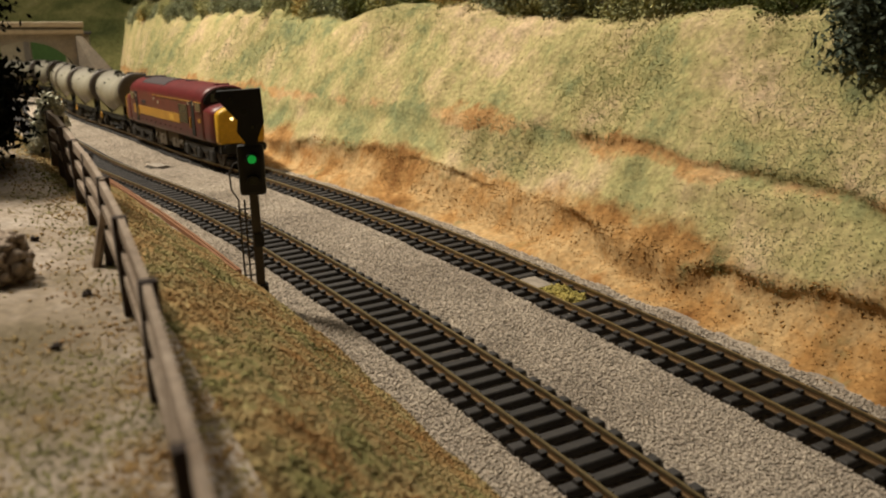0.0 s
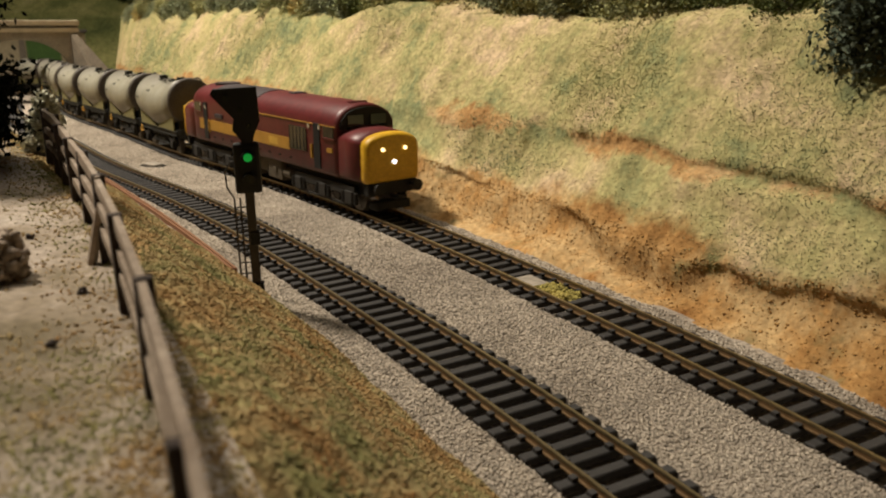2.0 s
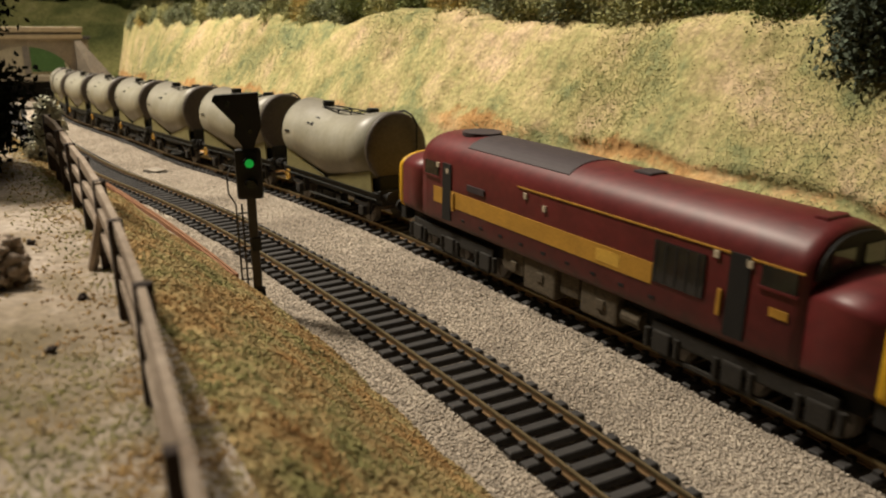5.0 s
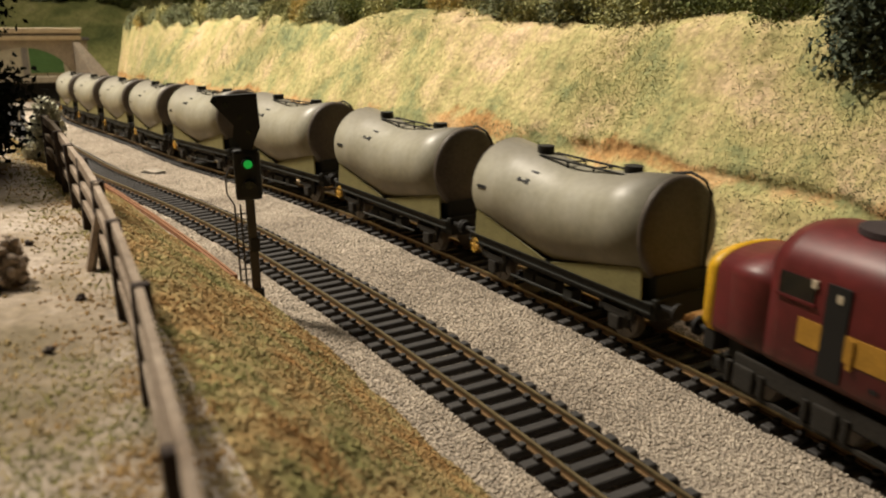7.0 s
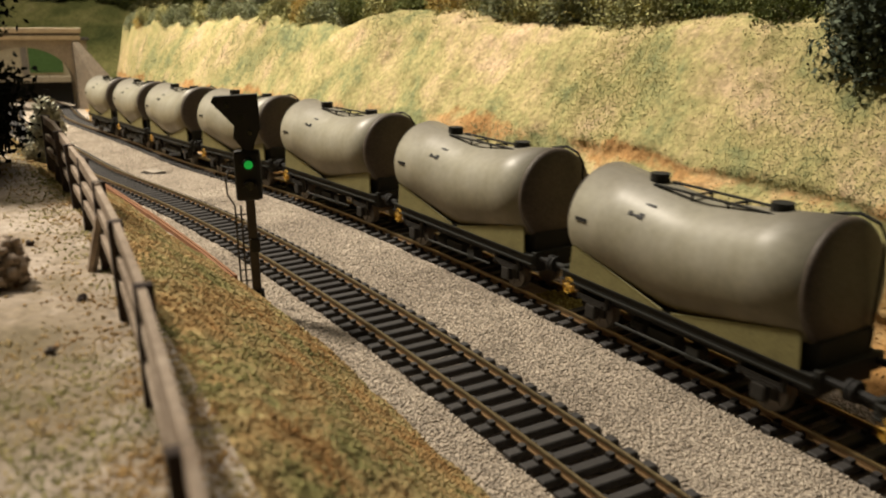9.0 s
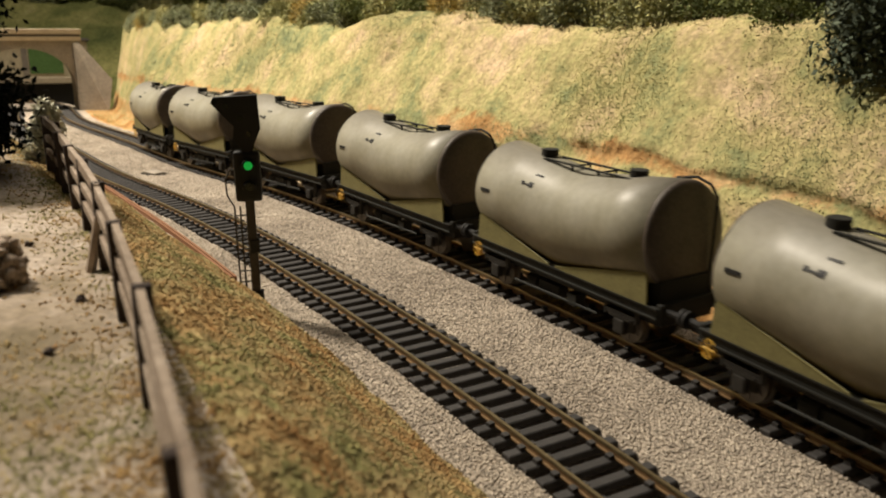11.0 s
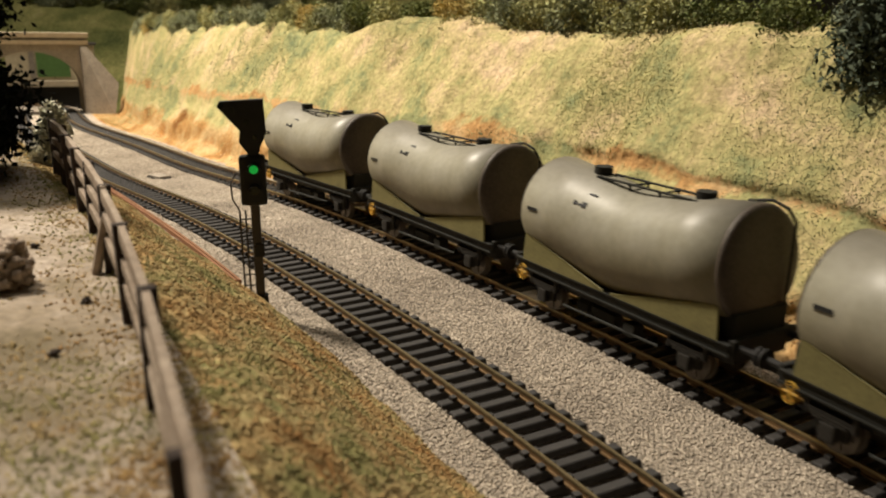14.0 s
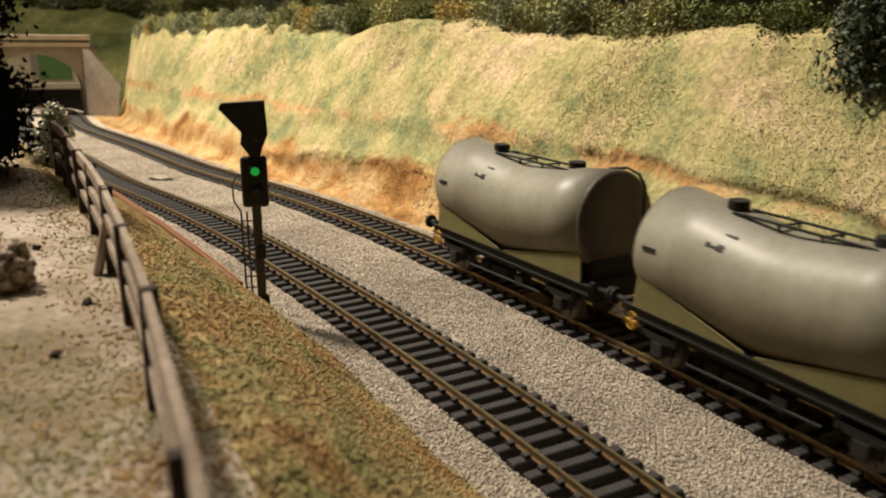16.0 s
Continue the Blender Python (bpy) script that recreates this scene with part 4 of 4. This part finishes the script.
# black tree and pale bush beyond the fence
crown = [((0.007 * math.sin(2.1 * i), 0.006 * math.cos(1.7 * i), 0.016 + 0.014 * i, 0.027, 0.024, 0.012), 0.25) for i in range(5)]
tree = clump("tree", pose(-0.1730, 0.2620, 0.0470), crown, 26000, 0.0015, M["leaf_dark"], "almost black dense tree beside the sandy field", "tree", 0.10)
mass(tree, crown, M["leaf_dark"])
clump("pale_bush", pose(-0.1490, 0.300, 0.045), [((0, 0, 0.006, 0.0075, 0.007, 0.008), 0.4), ((0.001, 0.0, 0.014, 0.0058, 0.006, 0.007), 0.3), ((0.002, -0.001, 0.021, 0.0036, 0.004, 0.005), 0.2)], 6500, 0.0010, M["leaf_pale"], "pale frosted bush by the end of the fence", "bush", 0.020)
clump("scrub", pose(-0.0925, 0.1570, 0.049), [((0, 0, 0.004, 0.0060, 0.006, 0.0050), 0.6), ((-0.005, 0.001, 0.006, 0.0060, 0.006, 0.0045), 0.4)], 1500, 0.0012, M["fence"], "brown clump of dry scrub on the field", "scrub", None, False)


for px, py, pr in ((-0.0697, 0.1470, 1.6), (-0.0981, 0.1838, 1.2), (-0.0760, 0.1740, 0.9), (-0.0640, 0.1220, 1.1)):
    clump("pebble", pose(px, py, 0.0495), [((0, 0, 0.0006, 0.0005 * pr, 0.0005 * pr, 0.0004 * pr), 1.0)], 40, 0.0004, M["fence_dark"], "small dark pebble on the sandy field", "pebble", None, False)


# ---- loose scatter ----
def strew(name, n, s0, s1, o0, o1, height, lo, hi, mat, label, category, lift=0.3, avoid=None, flat=0.8, skew=1.0, base=None):
    s, o = RNG.uniform(s0, s1, n), RNG.uniform(o0, o1, n)
    if avoid is not None:
        keep = avoid(s, o)
        s, o = s[keep], o[keep]
    z, do = height(s, o)
    z = z + drop(s)
    x, y = on(s, o + do)
    size = lo + (hi - lo) * RNG.uniform(0, 1, len(s)) ** skew
    ob = scatter(name, np.stack([x, y, z + size * lift], -1), size, mat, None, *(base or (OCTA_V, OCTA_F)), flat=flat)
    return tagged(ob, label, category, kind="stuff")


def off_track(s, o):
    return (abs(o) > 0.0153) & (abs(o - SEP) > 0.0153)


strew("ballast_stones", 190000, -0.30, 0.28, -0.0225, 0.101, ballast_height, 0.00032, 0.00066, M["stones"], "loose grey-brown ballast stones", "ballast", avoid=off_track)
strew("ballast_stones", 40000, 0.28, 0.75, -0.0225, 0.101, ballast_height, 0.0004, 0.0008, M["stones"], "loose grey-brown ballast stones", "ballast", avoid=off_track)
strew("cutting_scatter", 60000, -0.32, 0.30, -0.104, -0.026, cliff_height, 0.00008, 0.00046, M["tuft"], "straw and green flock on the cutting side", "grass", flat=0.7, skew=2.2, base=(TETRA_V, TETRA_F))
strew("cutting_scatter", 24000, 0.30, 0.95, -0.150, -0.030, cliff_height, 0.0002, 0.0007, M["tuft_far"], "straw and green flock on the cutting side", "grass", flat=0.7, skew=2.2, base=(TETRA_V, TETRA_F))


def patch(cs, co, rs, ro):
    return lambda s, o: (((s - cs) / rs) ** 2 + ((o - co) / ro) ** 2) < RNG.uniform(0.05, 1.0, len(s))


strew("cutting_scrub", 60000, -0.21, -0.07, -0.125, -0.034, cliff_height, 0.00012, 0.00042, M["scrub_blue"], "blue-green scrub on the cutting side", "scrub", avoid=patch(-0.146, -0.080, 0.058, 0.050), skew=1.6, base=(TETRA_V, TETRA_F))
strew("cutting_scrub", 36000, -0.08, 0.03, -0.100, -0.050, cliff_height, 0.00012, 0.00050, M["scrub"], "olive scrub on the cutting side", "scrub", avoid=patch(-0.030, -0.073, 0.038, 0.020), skew=1.6, base=(TETRA_V, TETRA_F))
for n, cs, co, rs, ro, big in ((9000, 0.16, -0.085, 0.05, 0.014, 0.0005), (22000, 0.40, -0.076, 0.13, 0.022, 0.0007), (9000, 0.02, -0.052, 0.05, 0.008, 0.0005), (34000, 0.70, -0.070, 0.20, 0.030, 0.0009)):
    strew("cutting_scrub", n, cs - rs, cs + rs, co - ro, co + ro, cliff_height, 0.00015, big, M["scrub_blue"], "grey-green scrub on the cutting side", "scrub", avoid=patch(cs, co, rs, ro), skew=1.6, base=(TETRA_V, TETRA_F))
strew("earth_clods", 5200, -0.26, 0.20, -0.0420, -0.0310, cliff_height, 0.0002, 0.0008, M["earth"], "lumpy orange earth at the foot of the cutting", "earth", skew=2.2, flat=0.6, lift=0.05)
strew("bank_scatter", 110000, -0.34, 0.25, 0.099, 0.168, bank_height, 0.00012, 0.00065, M["bank_tuft"], "brown and olive flock on the bank", "grass", flat=0.7, skew=2.2, base=(TETRA_V, TETRA_F))
strew("field_edge_scatter", 14000, -0.36, 0.12, 0.1635, 0.190, field_height, 0.00012, 0.00055, M["bank_tuft"], "brown and olive flock along the fence", "grass", avoid=lambda s, o: o < 0.166 + 0.020 * RNG.uniform(0, 1, len(s)), skew=2.0, base=(TETRA_V, TETRA_F))
strew("field_edge_scatter", 90000, -0.36, -0.15, 0.166, 0.26, field_height, 0.00012, 0.00060, M["bank_tuft"], "brown and olive flock spreading over the field", "grass", lift=0.0, avoid=lambda s, o: -s > 0.165 + 0.09 * RNG.uniform(0, 1, len(s)) ** 1.5, skew=2.0, base=(TETRA_V, TETRA_F))
strew("field_scatter", 1800, -0.30, 0.10, 0.166, 0.26, field_height, 0.00015, 0.0006, M["bank_tuft"], "sparse flock on the sandy field", "grass", flat=0.6)


# ---- between the rails of the far track: a pale ramp plate and mossy lumps ----
ramp = thing("uncoupling_ramp", at(-0.0690, 0.001, -0.0024), "pale grey plate between the rails of the far track", "plate")
part("plate", box(-0.0060, 0.0060, -0.0040, 0.0040, 0.0, 0.0007, 0.0003), M["stone"], ramp)
clump("moss", at(-0.0835, 0.0, -0.0030), [((-0.004, 0, 0.0005, 0.005, 0.0055, 0.0012), 0.5), ((0.005, 0, 0.0005, 0.004, 0.0055, 0.0012), 0.5)], 1500, 0.0006, M["moss"], "yellow-green moss between the rails of the far track", "moss", None, False)


# ---- beyond the bridge ----
ys, xs = np.meshgrid(np.linspace(1.50, 2.0, 70), np.linspace(-1.6, 0.3, 130), indexing="ij")
zz = -0.080 + 0.225 * np.clip((ys - 1.50) / 0.36, 0, 1) ** 0.7 + 0.008 * rough(xs, ys, 0.09, 71)
ii = np.arange(ys.size).reshape(ys.shape)
hill = mesh_object("ground_hill", np.stack([xs, ys, zz], -1).reshape(-1, 3).tolist(), np.stack([ii[:-1, :-1], ii[:-1, 1:], ii[1:, 1:], ii[1:, :-1]], -1).reshape(-1, 4).tolist(), M["hill"], smooth=True)
tagged(hill, "low olive-green hillside beyond the bridge", "hill", kind="structure")
for k in range(26):
    hx, hy = -1.15 + 0.036 * k + RNG.uniform(-0.012, 0.012), RNG.uniform(1.74, 1.86)
    hz = -0.080 + 0.225 * min(1, (hy - 1.50) / 0.36) ** 0.7
    bl = [((RNG.uniform(-0.03, 0.03), 0, RNG.uniform(0.004, 0.022), 0.026, 0.018, 0.016), 0.34) for _ in range(3)]
    clump("bush", pose(hx, hy, hz), bl, 2200, 0.0032, M[("leaf_deep", "leaf_blue", "leaf_deep", "leaf_hedge")[k % 4]], "olive-green bush on the hillside", "bush", 0.010)
# small lineside hut seen through the arch
hut = thing("lineside_building", pose(-0.690, 1.470, -0.085, 0, 0, 22), "low cream building with a green panel beyond the bridge", "building")
part("wall", box(-0.095, 0.050, 0.0, 0.040, 0.066, 0.128, 0.0006), M["cream"], hut)
part("panel", box(-0.046, 0.008, -0.0016, 0.0005, 0.072, 0.118, 0.0003), M["green_pane"], hut, "green panel")
part("post", box(-0.058, -0.048, -0.0022, 0.0005, 0.068, 0.122), M["stone"], hut)
part("doorway", box(0.038, 0.045, -0.0014, 0.0005, 0.078, 0.096), M["black"], hut, "dark opening")
part("roof", box(-0.099, 0.054, -0.004, 0.044, 0.128, 0.132, 0.0008), M["brick_dark"], hut, "dark flat roof")
part("ledge", box(-0.130, 0.056, -0.016, -0.0002, 0.056, 0.066, 0.0008), M["coping"], hut, "pale ledge along the wall")
# black stands in for the shade below the ledge
part("plinth", box(-0.128, 0.056, -0.006, 0.040, 0.0, 0.0558), M["black"], hut, "black plinth, coloured for the shade under the ledge")


# ---- movement ----
TRAVEL = [(0.0, 0.5734), (4.0, 0.2232), (6.5, 0.0015), (7.5, -0.0886), (9.0, -0.2192), (11.5, -0.4455), (12.5, -0.5325), (13.5, -0.6195), (14.5, -0.7060), (16.0, -0.8383)]


WAGON_PITCH = 0.1181


def travel(t):
    return float(np.interp(t, [a for a, _ in TRAVEL], [b for _, b in TRAVEL]))


def ride(s, wheelbase):
    """Pose of a vehicle whose middle is at s, standing on two points of the far track, front towards the eye."""
    a, b = on(s - wheelbase / 2, 0.0), on(s + wheelbase / 2, 0.0)
    dx, dy = float(a[0] - b[0]), float(a[1] - b[1])
    za, zb = float(drop(s - wheelbase / 2)), float(drop(s + wheelbase / 2))
    return pose(float(a[0] + b[0]) / 2, float(a[1] + b[1]) / 2, (za + zb) / 2, 0, 0, math.degrees(math.atan2(dy, dx))) @ pose(0, 0, 0, 0, -math.degrees((za - zb) / wheelbase), 0)


def motions():
    times = [0.25 * k for k in range(65)]
    fine = [round(0.1 * k, 3) for k in range(161)]
    walk(loco, [(t, ride(travel(t) - 0.2385, 0.147)) for t in times])
    for i, wg in enumerate(WAGONS):
        walk(wg, [(t, ride(travel(t) + WAGON_PITCH * i - 0.0505, 0.072)) for t in times])
    for holder, r in [(loco, 0.0068)] + [(wg, 0.0060) for wg in WAGONS]:
        for w in [c for c in holder.children if c.name.startswith("wheelset")]:
            base = w.location.copy()
            walk(w, [(t, Matrix.Translation(base) @ Matrix.Rotation((travel(0) - travel(t)) / r, 4, "Y")) for t in fine])


motions()
